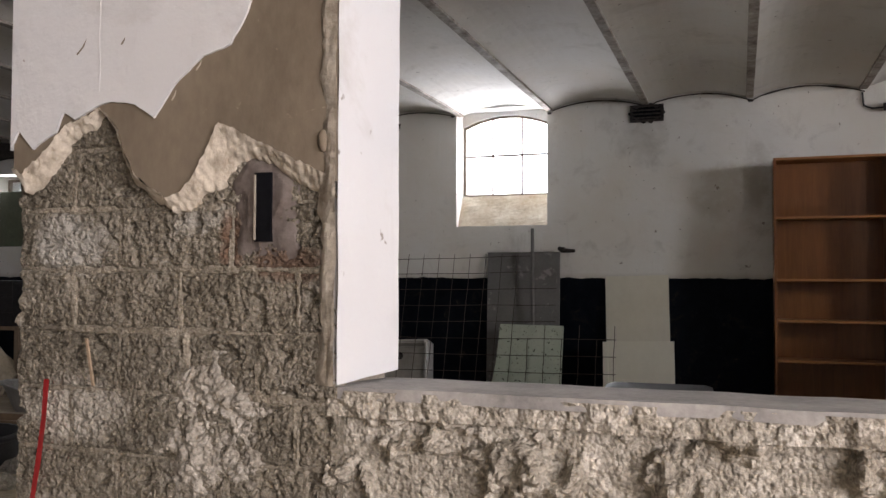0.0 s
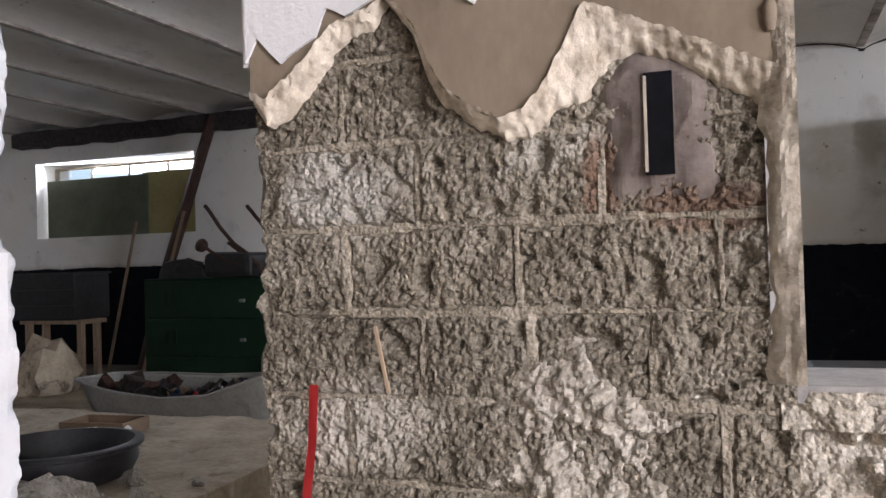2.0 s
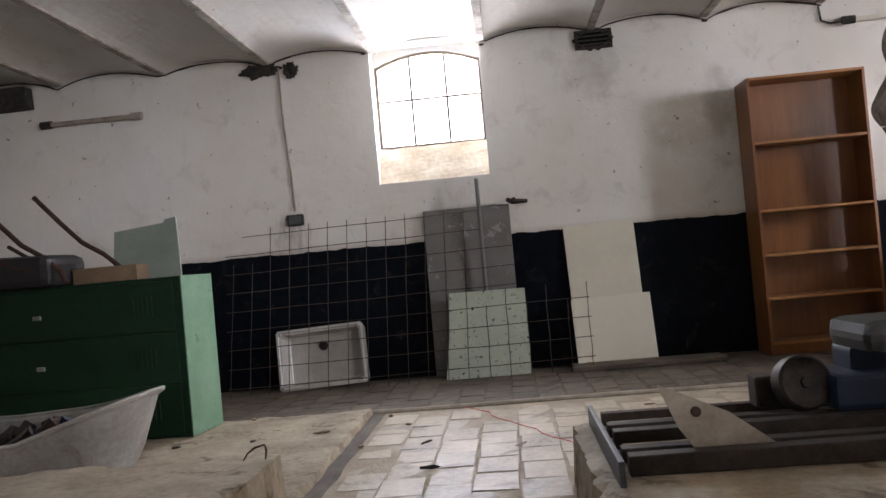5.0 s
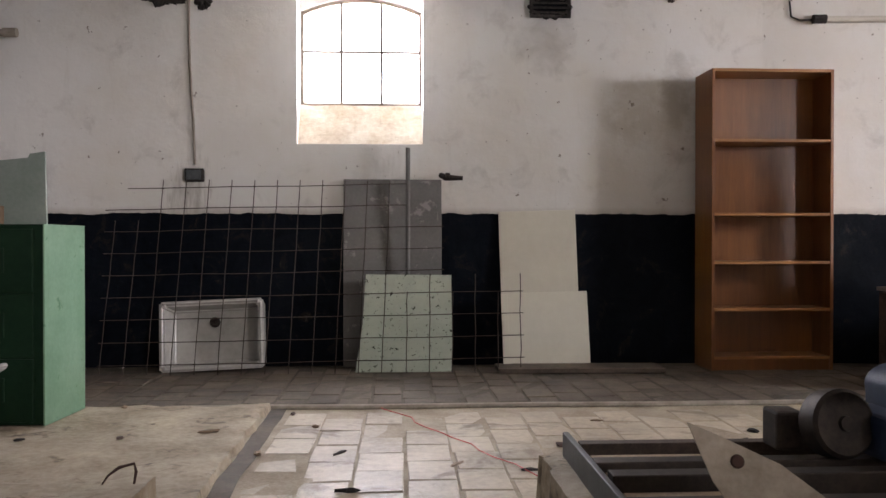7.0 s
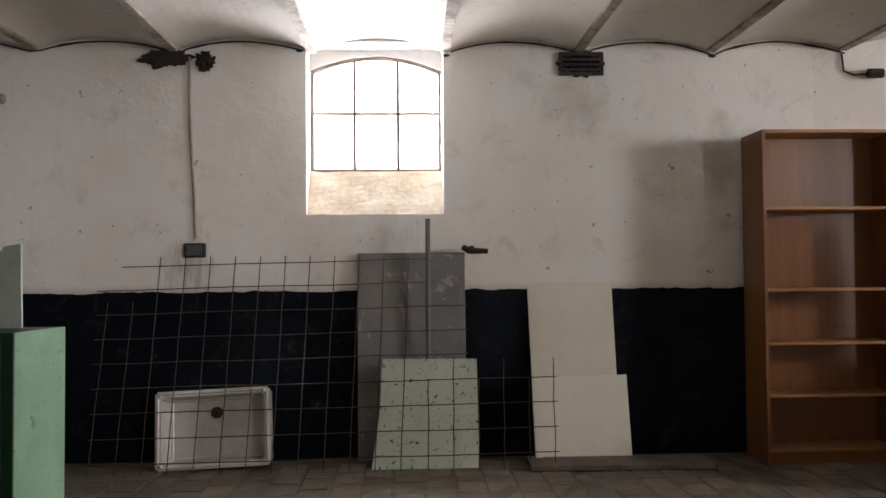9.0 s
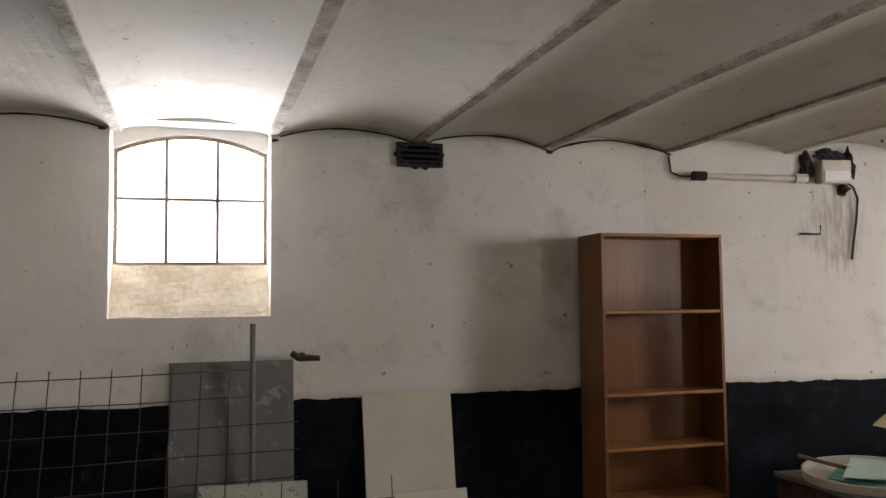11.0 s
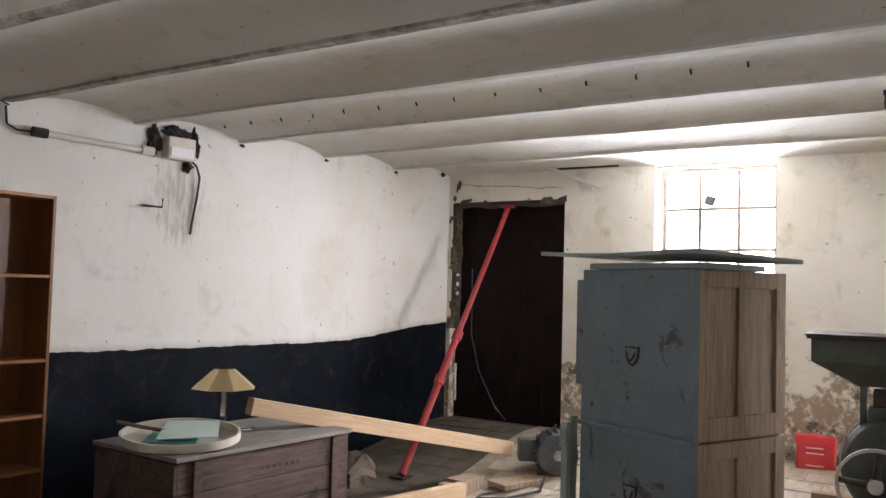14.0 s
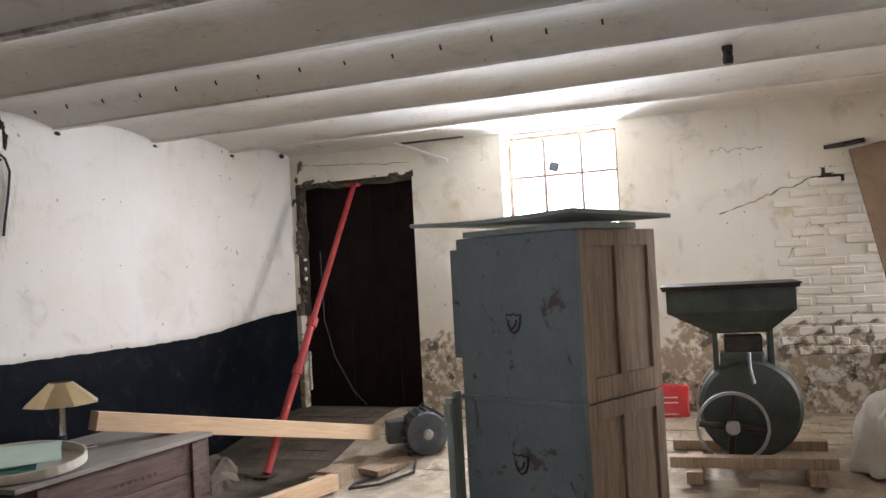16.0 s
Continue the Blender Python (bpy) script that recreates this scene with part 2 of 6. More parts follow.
M = {
    "north": limewash("limewash_with_black_dado", (0.74, 0.73, 0.70), (0.003, 0.0042, 0.0064), 1.06, 0.15, dirt=0.5, yellow=0.3, marks=((-0.05, 1.8, 0.42, 0.3, 0.32, (0.36, 0.29, 0.18), 0), (0.12, 1.95, 0.14, 0.3, 0.35, (0.32, 0.28, 0.23), 0), (-0.8, 2.3, 0.25, 0.28, 0.25, (0.2, 0.17, 0.13), 0), (2.15, 2.1, 0.3, 0.42, 0.45, (0.16, 0.12, 0.09), 1), (3.6, 1.55, 0.3, 0.5, 0.2, (0.45, 0.38, 0.25), 0), (-3.3, 1.2, 0.2, 0.35, 0.5, (0.3, 0.27, 0.23), 1))),
    "east": limewash("limewash_cream", (0.74, 0.71, 0.63), yellow=0.5, dirt=0.65, damp=0.95),
    "lime": limewash("limewash_plain", (0.72, 0.71, 0.69)),
    "ceil": limewash("limewash_vault", (0.65, 0.63, 0.59), yellow=0.25, dirt=0.5),
    "rib": plain("rusted_rib_plaster", (0.12, 0.09, 0.07), (0.5, 0.46, 0.4), 0.95, scale=5, fine=30, bumpy=0.9, depth=0.02),
    "white": limewash("white_render", (0.58, 0.585, 0.6), yellow=0.12, dirt=0.5),
    "tan": plain("tan_plaster_coat", (0.125, 0.097, 0.068), (0.205, 0.164, 0.118), 0.85, scale=3, fine=30, bumpy=0.3, depth=0.005, stretch=(1.6, 1, 0.8), stain=(0.36, 0.29, 0.21), stain_at=0.66, stain_scale=4.0, soft=0.05),
    "cream": plain("broken_plaster_edge", (0.3, 0.25, 0.19), (0.66, 0.6, 0.51), 0.95, scale=26, fine=80, bumpy=0.8, depth=0.01),
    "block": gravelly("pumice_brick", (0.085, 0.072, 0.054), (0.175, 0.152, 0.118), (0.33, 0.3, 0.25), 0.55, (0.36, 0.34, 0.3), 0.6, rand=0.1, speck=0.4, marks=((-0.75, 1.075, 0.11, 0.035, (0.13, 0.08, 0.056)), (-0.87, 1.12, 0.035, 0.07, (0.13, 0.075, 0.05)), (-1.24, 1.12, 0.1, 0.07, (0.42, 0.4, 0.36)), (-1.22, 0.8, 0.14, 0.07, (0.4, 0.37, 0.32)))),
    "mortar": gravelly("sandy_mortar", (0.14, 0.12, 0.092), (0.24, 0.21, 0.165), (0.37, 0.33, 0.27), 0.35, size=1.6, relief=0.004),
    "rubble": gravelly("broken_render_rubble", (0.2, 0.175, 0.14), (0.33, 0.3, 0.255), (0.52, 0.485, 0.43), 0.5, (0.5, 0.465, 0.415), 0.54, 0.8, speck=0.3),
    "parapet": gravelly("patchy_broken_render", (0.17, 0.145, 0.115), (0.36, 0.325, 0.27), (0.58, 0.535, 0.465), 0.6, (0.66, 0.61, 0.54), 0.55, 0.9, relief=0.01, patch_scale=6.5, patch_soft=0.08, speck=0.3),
    "screed": plain("grey_screed", (0.18, 0.17, 0.165), (0.38, 0.36, 0.34), 0.9, scale=7, fine=80, bumpy=0.5, depth=0.005),
    "concrete": plain("dusty_concrete", (0.21, 0.165, 0.11), (0.5, 0.42, 0.31), 0.8, scale=3.6, fine=34, bumpy=0.8, depth=0.012, stain=(0.13, 0.1, 0.07), stain_at=0.57, stain_scale=1.6, soft=0.08),
    "brickfloor": plain("pale_floor_brick", (0.27, 0.21, 0.145), (0.6, 0.525, 0.41), 0.5, scale=2.4, fine=28, bumpy=0.6, depth=0.006, stain=(0.2, 0.15, 0.1), stain_at=0.55, rand=0.1, coord="Position", soft=0.1, stain_scale=1.3),
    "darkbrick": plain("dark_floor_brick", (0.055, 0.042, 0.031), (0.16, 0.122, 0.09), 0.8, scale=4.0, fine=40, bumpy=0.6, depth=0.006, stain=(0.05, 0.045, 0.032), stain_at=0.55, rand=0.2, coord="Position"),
    "dirt": plain("packed_dirt", (0.24, 0.19, 0.135), (0.48, 0.41, 0.31), 0.98, scale=5, fine=70, bumpy=0.8, depth=0.01),
    "pine": wood("beech_veneer", (0.14, 0.05, 0.013), (0.22, 0.085, 0.023), 0.34, 2.2, (9, 9, 0.7), bumpy=0.03, spec=0.42),
    "pine_edge": wood("beech_edge", (0.27, 0.115, 0.034), (0.38, 0.175, 0.06), 0.42, 3.0, (1, 14, 14), bumpy=0.05),
    "green": plain("green_locker_paint", (0.0035, 0.019, 0.008), (0.008, 0.031, 0.014), 0.5, spec=0.25, scale=5, fine=40, bumpy=0.1, stain=(0.02, 0.03, 0.02), stain_at=0.66),
    "palegreen": plain("pale_green_paint", (0.12, 0.23, 0.145), (0.2, 0.32, 0.22), 0.5, scale=4, fine=50, bumpy=0.2, stain=(0.07, 0.17, 0.09), stain_at=0.6, soft=0.04, stain_scale=2.0),
    "greygreen": plain("grey_green_board", (0.17, 0.215, 0.185), (0.26, 0.3, 0.265), 0.7, scale=4, fine=50),
    "porcelain": plain("dirty_porcelain", (0.40, 0.385, 0.35), (0.60, 0.585, 0.55), 0.25, scale=3, fine=20, bumpy=0.05, stain=(0.3, 0.27, 0.22), stain_at=0.63),
    "steel": plain("rusty_wire", (0.03, 0.024, 0.02), (0.09, 0.065, 0.05), 0.7, 0.5, scale=30, fine=100),
    "winiron": plain("rusty_glazing_bar", (0.14, 0.1, 0.07), (0.34, 0.28, 0.22), 0.7, 0.1, scale=12, fine=60),
    "iron": plain("dark_iron", (0.02, 0.018, 0.017), (0.07, 0.055, 0.045), 0.62, 0.6, scale=12, fine=60),
    "greyboard": plain("grey_fibre_board", (0.13, 0.125, 0.12), (0.21, 0.205, 0.195), 0.85, scale=3, fine=50, bumpy=0.15, stain=(0.3, 0.285, 0.27), stain_at=0.56, soft=0.04, stain_scale=1.6),
    "cream_panel": plain("cream_coated_panel", (0.68, 0.645, 0.53), (0.76, 0.725, 0.61), 0.45, scale=2, fine=20, bumpy=0.03),
    # copy of cream_panel with the taller board's shade put into its colour
    "cream_shaded": plain("shaded_cream_panel", (0.62, 0.58, 0.47), (0.7, 0.66, 0.55), 0.5, scale=2, fine=20, bumpy=0.03),
    "tilegreen": plain("spotted_pale_green_panel", (0.40, 0.45, 0.36), (0.50, 0.55, 0.45), 0.6, scale=5, fine=30, bumpy=0.05, stain=(0.025, 0.03, 0.015), stain_at=0.6, soft=0.02, stain_scale=7.0),
    "greyblue": plain("grey_blue_cabinet_paint", (0.105, 0.135, 0.15), (0.16, 0.19, 0.205), 0.5, scale=3.5, fine=40, bumpy=0.12, stain=(0.06, 0.05, 0.045), stain_at=0.57, soft=0.06, stain_scale=1.8),
    "rawwood": wood("dusty_bare_wood", (0.19, 0.135, 0.09), (0.42, 0.315, 0.22), 0.75, 4.0, (9, 9, 0.8), stain=(0.08, 0.055, 0.04), stain_at=0.63),
    "trunkwood": wood("dark_weathered_boards", (0.04, 0.024, 0.019), (0.15, 0.095, 0.078), 0.75, 4.0, (0.8, 9, 9), stain=(0.026, 0.016, 0.014), stain_at=0.55),
    "timber": wood("new_softwood", (0.50, 0.34, 0.2), (0.68, 0.5, 0.33), 0.65, 5.0, (1, 12, 12), bumpy=0.1),
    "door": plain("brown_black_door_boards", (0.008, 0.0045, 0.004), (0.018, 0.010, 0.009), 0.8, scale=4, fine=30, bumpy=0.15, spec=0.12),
    "redpaint": plain("worn_red_paint", (0.25, 0.018, 0.02), (0.42, 0.04, 0.04), 0.5, scale=9, fine=50, stain=(0.1, 0.04, 0.035), stain_at=0.68),
    "redplastic": plain("red_plastic", (0.52, 0.03, 0.035), (0.66, 0.06, 0.06), 0.4, scale=6, fine=40, bumpy=0.05),
    "cast": plain("grey_green_cast_iron", (0.022, 0.028, 0.023), (0.06, 0.072, 0.058), 0.6, 0.1, scale=8, fine=60, stain=(0.04, 0.035, 0.03), stain_at=0.6),
    "galv": plain("worn_bare_steel", (0.28, 0.28, 0.28), (0.5, 0.5, 0.5), 0.4, 0.8, scale=12, fine=60),
    "motor": plain("grey_motor_paint", (0.04, 0.046, 0.05), (0.095, 0.104, 0.11), 0.5, 0.1, scale=10, fine=60),
    "bluepaint": plain("blue_machine_paint", (0.006, 0.013, 0.035), (0.014, 0.03, 0.07), 0.6, scale=8, fine=40),
    "rubber": plain("black_rubber", (0.008, 0.008, 0.009), (0.025, 0.024, 0.024), 0.6, scale=20, fine=80),
    "brass": plain("brushed_brass", (0.55, 0.43, 0.24), (0.7, 0.58, 0.36), 0.32, 0.85, scale=8, fine=60, bumpy=0.04),
    "chrome": plain("chrome", (0.6, 0.6, 0.6), (0.75, 0.75, 0.75), 0.12, 1.0, scale=5, fine=30, bumpy=0.0),
    "offwhite": plain("off_white_plastic", (0.55, 0.51, 0.43), (0.66, 0.62, 0.54), 0.5, scale=5, fine=30, bumpy=0.05),
    "paper": plain("pale_mint_paper", (0.42, 0.55, 0.47), (0.55, 0.66, 0.58), 0.8, scale=6, fine=40, bumpy=0.05),
    "teal": plain("teal_plastic_sheet", (0.05, 0.30, 0.27), (0.1, 0.4, 0.36), 0.4, scale=6, fine=40, bumpy=0.05),
    "tubgrey": plain("grey_plastic_tub", (0.24, 0.235, 0.22), (0.4, 0.39, 0.365), 0.5, scale=5, fine=40, bumpy=0.05, stain=(0.16, 0.14, 0.12), stain_at=0.6),
    "olive": plain("olive_fibre_sheet", (0.075, 0.085, 0.055), (0.13, 0.14, 0.09), 0.8, scale=4, fine=30),
    "ochre": plain("ochre_fibre_sheet", (0.25, 0.21, 0.08), (0.36, 0.31, 0.13), 0.8, scale=4, fine=30),
    "rustbrown": plain("rust_brown_steel", (0.03, 0.016, 0.011), (0.085, 0.043, 0.03), 0.75, 0.3, scale=9, fine=50),
    "sack": plain("white_woven_sack", (0.46, 0.42, 0.36), (0.62, 0.58, 0.52), 0.8, scale=7, fine=70),
    "hessian": plain("brown_hardboard", (0.13, 0.085, 0.05), (0.22, 0.15, 0.09), 0.85, scale=5, fine=60),
    "brightwhite": plain("white_plastic", (0.7, 0.7, 0.68), (0.8, 0.8, 0.78), 0.5, scale=5, fine=30, bumpy=0.05),
    "chip": plain("beige_bared_render", (0.46, 0.41, 0.34), (0.6, 0.55, 0.47), 0.9, scale=8, fine=60, bumpy=0.3),
    "mauve": plain("mauve_grey_mortar", (0.075, 0.055, 0.046), (0.19, 0.16, 0.145), 0.9, scale=12, fine=70, bumpy=0.5, depth=0.006),
    # near-black that paints the shade inside the slot and the vent
    "black": plain("black_recess_shade", (0.004, 0.004, 0.005), (0.01, 0.01, 0.012), 0.9, scale=12, fine=70, spec=0.05),
    "sill": plain("stained_lime_sill", (0.48, 0.36, 0.22), (0.78, 0.72, 0.6), 0.92, scale=5, fine=30, bumpy=0.6, depth=0.01),
    "kerb": plain("dusty_pale_iron", (0.22, 0.19, 0.15), (0.4, 0.35, 0.29), 0.8, scale=9, fine=50),
    "trunklid": wood("dusty_grey_lid", (0.16, 0.14, 0.125), (0.3, 0.27, 0.24), 0.7, 4.0, (1, 12, 12)),
    "paleboard": plain("pale_grey_green_board", (0.2, 0.235, 0.22), (0.32, 0.35, 0.33), 0.65, scale=4, fine=40, stain=(0.16, 0.15, 0.13), stain_at=0.62),
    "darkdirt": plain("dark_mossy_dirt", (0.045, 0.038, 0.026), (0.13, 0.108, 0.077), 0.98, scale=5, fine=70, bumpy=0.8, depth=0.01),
    "soot": plain("soot_and_cobweb", (0.012, 0.011, 0.01), (0.06, 0.05, 0.045), 0.98, scale=20, fine=80, bumpy=0.9, depth=0.02),
}
glass_mat, gt, gb = nodes_of("dusty_window_glass")
gb.inputs["Transmission Weight"].default_value = 1.0
gb.inputs["Roughness"].default_value, gb.inputs["IOR"].default_value = 0.25, 1.45
gb.inputs["Base Color"].default_value = (0.95, 0.97, 0.98, 1)
M["glass"] = glass_mat


# ---- building helpers ----
def box(bm, x0, x1, y0, y1, z0, z1, bevel=0.0, m=None):
    r = bmesh.ops.create_cube(bm, size=1.0)
    vs = r["verts"]
    for v in vs:
        v.co = Vector(((x0 + x1) / 2 + v.co.x * (x1 - x0), (y0 + y1) / 2 + v.co.y * (y1 - y0), (z0 + z1) / 2 + v.co.z * (z1 - z0)))
    if bevel:
        es = list({e for v in vs for e in v.link_edges})
        r = bmesh.ops.bevel(bm, geom=es, offset=bevel, segments=2, affect="EDGES", profile=0.6)
        vs = list({v for f in r["faces"] for v in f.verts} | {v for v in vs if v.is_valid})
    if m is not None:
        for v in vs:
            v.co = m @ v.co
    return vs


def tube(bm, points, radius, sides=8, cap=True):
    """A round bar through the points; radius may be one number or one for each point."""
    pts = [Vector(p) for p in points]
    rings = []
    for i, p in enumerate(pts):
        d = (pts[min(i + 1, len(pts) - 1)] - pts[max(i - 1, 0)]).normalized()
        side = d.cross(Vector((0, 0, 1)) if abs(d.z) < 0.9 else Vector((1, 0, 0))).normalized()
        up = side.cross(d)
        r = radius[i] if isinstance(radius, (list, tuple)) else radius
        rings.append([bm.verts.new(p + r * (math.cos(a) * side + math.sin(a) * up)) for a in [2 * math.pi * k / sides for k in range(sides)]])
    for a, b in zip(rings, rings[1:]):
        for k in range(sides):
            bm.faces.new((a[k], a[(k + 1) % sides], b[(k + 1) % sides], b[k]))
    if cap:
        bm.faces.new(rings[0][::-1])
        bm.faces.new(rings[-1])


def lathe(bm, profile, sides=24, m=Matrix(), closed=False):
    """Turns (radius, height) pairs about z."""
    rings = [[bm.verts.new(m @ Vector((r * math.cos(a), r * math.sin(a), z))) for a in [2 * math.pi * k / sides for k in range(sides)]] for r, z in profile]
    pairs = list(zip(rings, rings[1:])) + ([(rings[-1], rings[0])] if closed else [])
    for a, b in pairs:
        for k in range(sides):
            bm.faces.new((a[k], a[(k + 1) % sides], b[(k + 1) % sides], b[k]))
    if not closed:
        bm.faces.new(rings[0][::-1])
        bm.faces.new(rings[-1])


def slab_from(bm, outline, y0, y1):
    """A plate in the xz plane from an outline of (x, z), between two depths."""
    a = [bm.verts.new((x, y0, z)) for x, z in outline]
    b = [bm.verts.new((x, y1, z)) for x, z in outline]
    n = len(outline)
    bm.faces.new(a)
    bm.faces.new(b[::-1])
    for i in range(n):
        bm.faces.new((a[i], b[i], b[(i + 1) % n], a[(i + 1) % n]))


def finish(bm, name, material, smooth=False):
    bmesh.ops.recalc_face_normals(bm, faces=bm.faces)
    me = bpy.data.meshes.new(name)
    bm.to_mesh(me)
    bm.free()
    for mt in material if isinstance(material, (list, tuple)) else [material]:
        me.materials.append(mt)
    if smooth:
        for p in me.polygons:
            p.use_smooth = True
        me.set_sharp_from_angle(angle=radians(35))
    return me


def part(name, bm, material, parent, label="", smooth=False):
    ob = new(name, finish(bm, name, material, smooth))
    ob.parent = parent
    return tagged(ob, label)


def solid(name, bm, material, label, category="", kind="", group="", smooth=False, at=None):
    """A thing of one mesh."""
    ob = new(name, finish(bm, name, material, smooth))
    if at is not None:
        ob.matrix_world = at
    return tagged(ob, label, category, group, kind)


def thing(name, at, label, category, group=""):
    e = new(name)
    e.empty_display_size = 0.1
    e.matrix_world = at
    return tagged(e, label, category, group)


def boxes(*rows, bevel=0.0):
    bm = bmesh.new()
    for r in rows:
        box(bm, *r, bevel=bevel)
    return bm


def wobble(bm, amount, scale, seed=0.0):
    for v in bm.verts:
        v.co += Vector(noise.noise_vector(v.co * scale + Vector((seed, seed * 2, seed * 3)))) * amount


def grid_wall(bm, u0, u1, v0, v1, step, place):
    """A fine grid over u, v, put in space by place(u, v)."""
    nu, nv = max(1, round((u1 - u0) / step)), max(1, round((v1 - v0) / step))
    vs = [[bm.verts.new(place(u0 + (u1 - u0) * i / nu, v0 + (v1 - v0) * j / nv)) for j in range(nv + 1)] for i in range(nu + 1)]
    for i in range(nu):
        for j in range(nv):
            bm.faces.new((vs[i][j], vs[i + 1][j], vs[i + 1][j + 1], vs[i][j + 1]))
    return vs


# ---- large structure ----
NORTH, EAST, WEST, SOUTH = 7.66, 5.22, -9.6, -3.2
BAY, BAY0, SPRING, RISE = 0.868, -1.665, 2.605, 0.078
TOP = 3.05


def vault(x):
    """Height of the ceiling's underside at x."""
    u = ((x - BAY0) / BAY) % 1.0
    d = min(u, 1 - u) * BAY
    base = SPRING + 0.008 * max(0.0, x)
    if d < 0.03:
        return base - 0.006
    w = 2 * (u - 0.5)
    return base + RISE * (1 - w * w)


def floor_z(x, y):
    """The floor climbs gently towards the yard side."""
    s = min(1.0, max(0.0, (x - 3.4) / 1.8))
    return 0.28 * s * s * (3 - 2 * s)


def north_y(x):
    """The long wall runs straight, then bends gently inward."""
    return NORTH - 0.115 * max(0.0, x - 0.75)


def wall_plate(name, material, label, along, face, back, u0, u1, z0, z1, holes):
    """A thick wall along x or y with holes (u0, u1, z0, z1) right through it."""
    us = sorted({u0, u1, *[h[0] for h in holes], *[h[1] for h in holes]})
    zs = sorted({z0, z1, *[h[2] for h in holes], *[h[3] for h in holes]})
    bm = bmesh.new()
    solid_cell = {}
    for i in range(len(us) - 1):
        for j in range(len(zs) - 1):
            cu, cz = (us[i] + us[i + 1]) / 2, (zs[j] + zs[j + 1]) / 2
            solid_cell[i, j] = not any(h[0] < cu < h[1] and h[2] < cz < h[3] for h in holes)
    cache = {}

    def vert(u, d, z):
        k = (round(u, 4), round(d, 4), round(z, 4))
        if k not in cache:
            cache[k] = bm.verts.new((u, d, z) if along == "x" else (d, u, z))
        return cache[k]

    for (i, j), on in solid_cell.items():
        if not on:
            continue
        a, b, c, d = us[i], us[i + 1], zs[j], zs[j + 1]
        bm.faces.new([vert(a, face, c), vert(b, face, c), vert(b, face, d), vert(a, face, d)])
        bm.faces.new([vert(a, back, c), vert(a, back, d), vert(b, back, d), vert(b, back, c)])
        for (di, dj), q in (((-1, 0), ((a, c), (a, d))), ((1, 0), ((b, c), (b, d))), ((0, -1), ((a, c), (b, c))), ((0, 1), ((a, d), (b, d)))):
            if not solid_cell.get((i + di, j + dj), False):
                (p, q1), (r, s) = q
                bm.faces.new([vert(p, face, q1), vert(r, face, s), vert(r, back, s), vert(p, back, q1)])
    if along == "x" and face == NORTH:
        bmesh.ops.bisect_plane(bm, geom=list(bm.verts) + list(bm.edges) + list(bm.faces), plane_co=(0.75, 0, 0), plane_no=(1, 0, 0))
        for v in bm.verts:
            v.co.y += north_y(v.co.x) - NORTH
    return solid(name, bm, material, label, kind="structure")


W1 = (-2.562, -1.682, 1.548, 2.66)
WL = (-8.42, -6.24, 1.41, 2.26)
wall_plate("wall_north", M["north"], "long whitewashed wall with a black painted dado", "x", NORTH, NORTH + 0.5, WEST, EAST + 0.4, -0.1, TOP, [W1, WL])
W2 = (4.03, 5.03, 1.55, 2.66)
D1 = (5.88, 7.10, -0.1, 2.40)
# the last opening is out of view, added for the side light
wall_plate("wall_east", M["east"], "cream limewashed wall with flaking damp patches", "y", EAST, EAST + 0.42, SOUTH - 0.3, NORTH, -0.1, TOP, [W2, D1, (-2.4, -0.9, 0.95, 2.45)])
wall_plate("wall_west", M["lime"], "plain whitewashed end wall", "y", WEST, WEST - 0.3, SOUTH - 0.3, NORTH, -0.1, TOP, [])
# opening out of view, added for the back light
wall_plate("wall_south", M["lime"], "plain whitewashed wall with an added opening, both out of view", "x", SOUTH, SOUTH - 0.3, WEST, EAST, -0.1, TOP, [(3.1, 4.9, 1.3, 2.5)])

# vaulted ceiling between iron ribs
bm = bmesh.new()
xs = []
x = WEST - 0.3
k0 = math.floor((x - BAY0) / BAY)
for k in range(k0, math.ceil((EAST + 0.4 - BAY0) / BAY)):
    c = BAY0 + k * BAY
    xs += [c - 0.031, c - 0.029, c + 0.029, c + 0.031] + [c + 0.03 + (BAY - 0.06) * i / 12 for i in range(1, 12)]
xs = sorted(xs)
ys = [SOUTH - 0.3 + (NORTH + 0.06 - SOUTH + 0.3) * j / 60 for j in range(61)]
low = []
for x in xs:
    row = []
    for y in ys:
        n = noise.noise(Vector((x * 1.3, y * 0.9, 0))) * 0.008 + noise.noise(Vector((x * 7, y * 5, 3))) * 0.003
        row.append(bm.verts.new((x, y, vault(x) + n)))
    low.append(row)
for i in range(len(xs) - 1):
    u = ((xs[i] + xs[i + 1]) / 2 - BAY0) / BAY % 1.0
    for j in range(len(ys) - 1):
        f = bm.faces.new((low[i][j], low[i][j + 1], low[i + 1][j + 1], low[i + 1][j]))
        f.material_index = 1 if min(u, 1 - u) * BAY < 0.032 and xs[i] < 1.5 else 0
ceiling = solid("ceiling", bm, [M["ceil"], M["rib"]], "whitewashed shallow brick vaults between rusted iron ribs", kind="structure")
th = ceiling.modifiers.new("thickness", "SOLIDIFY")
th.thickness, th.offset = 0.3, -1.0

# floor sheet under bricks and slabs
bm = bmesh.new()
grid_wall(bm, WEST, EAST + 0.4, SOUTH, NORTH, 0.3, lambda u, v: Vector((u, v, floor_z(u, v) - 0.0035)))
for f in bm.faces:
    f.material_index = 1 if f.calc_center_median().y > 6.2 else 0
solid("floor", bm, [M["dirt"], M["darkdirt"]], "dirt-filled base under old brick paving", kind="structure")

# ---- partition: pier, parapet, jamb and lintel ----
PY0, PY1 = 1.39, 1.645
PX0, PX1 = -1.365, -0.668
JAMB = -2.13
LEDGE = 0.868


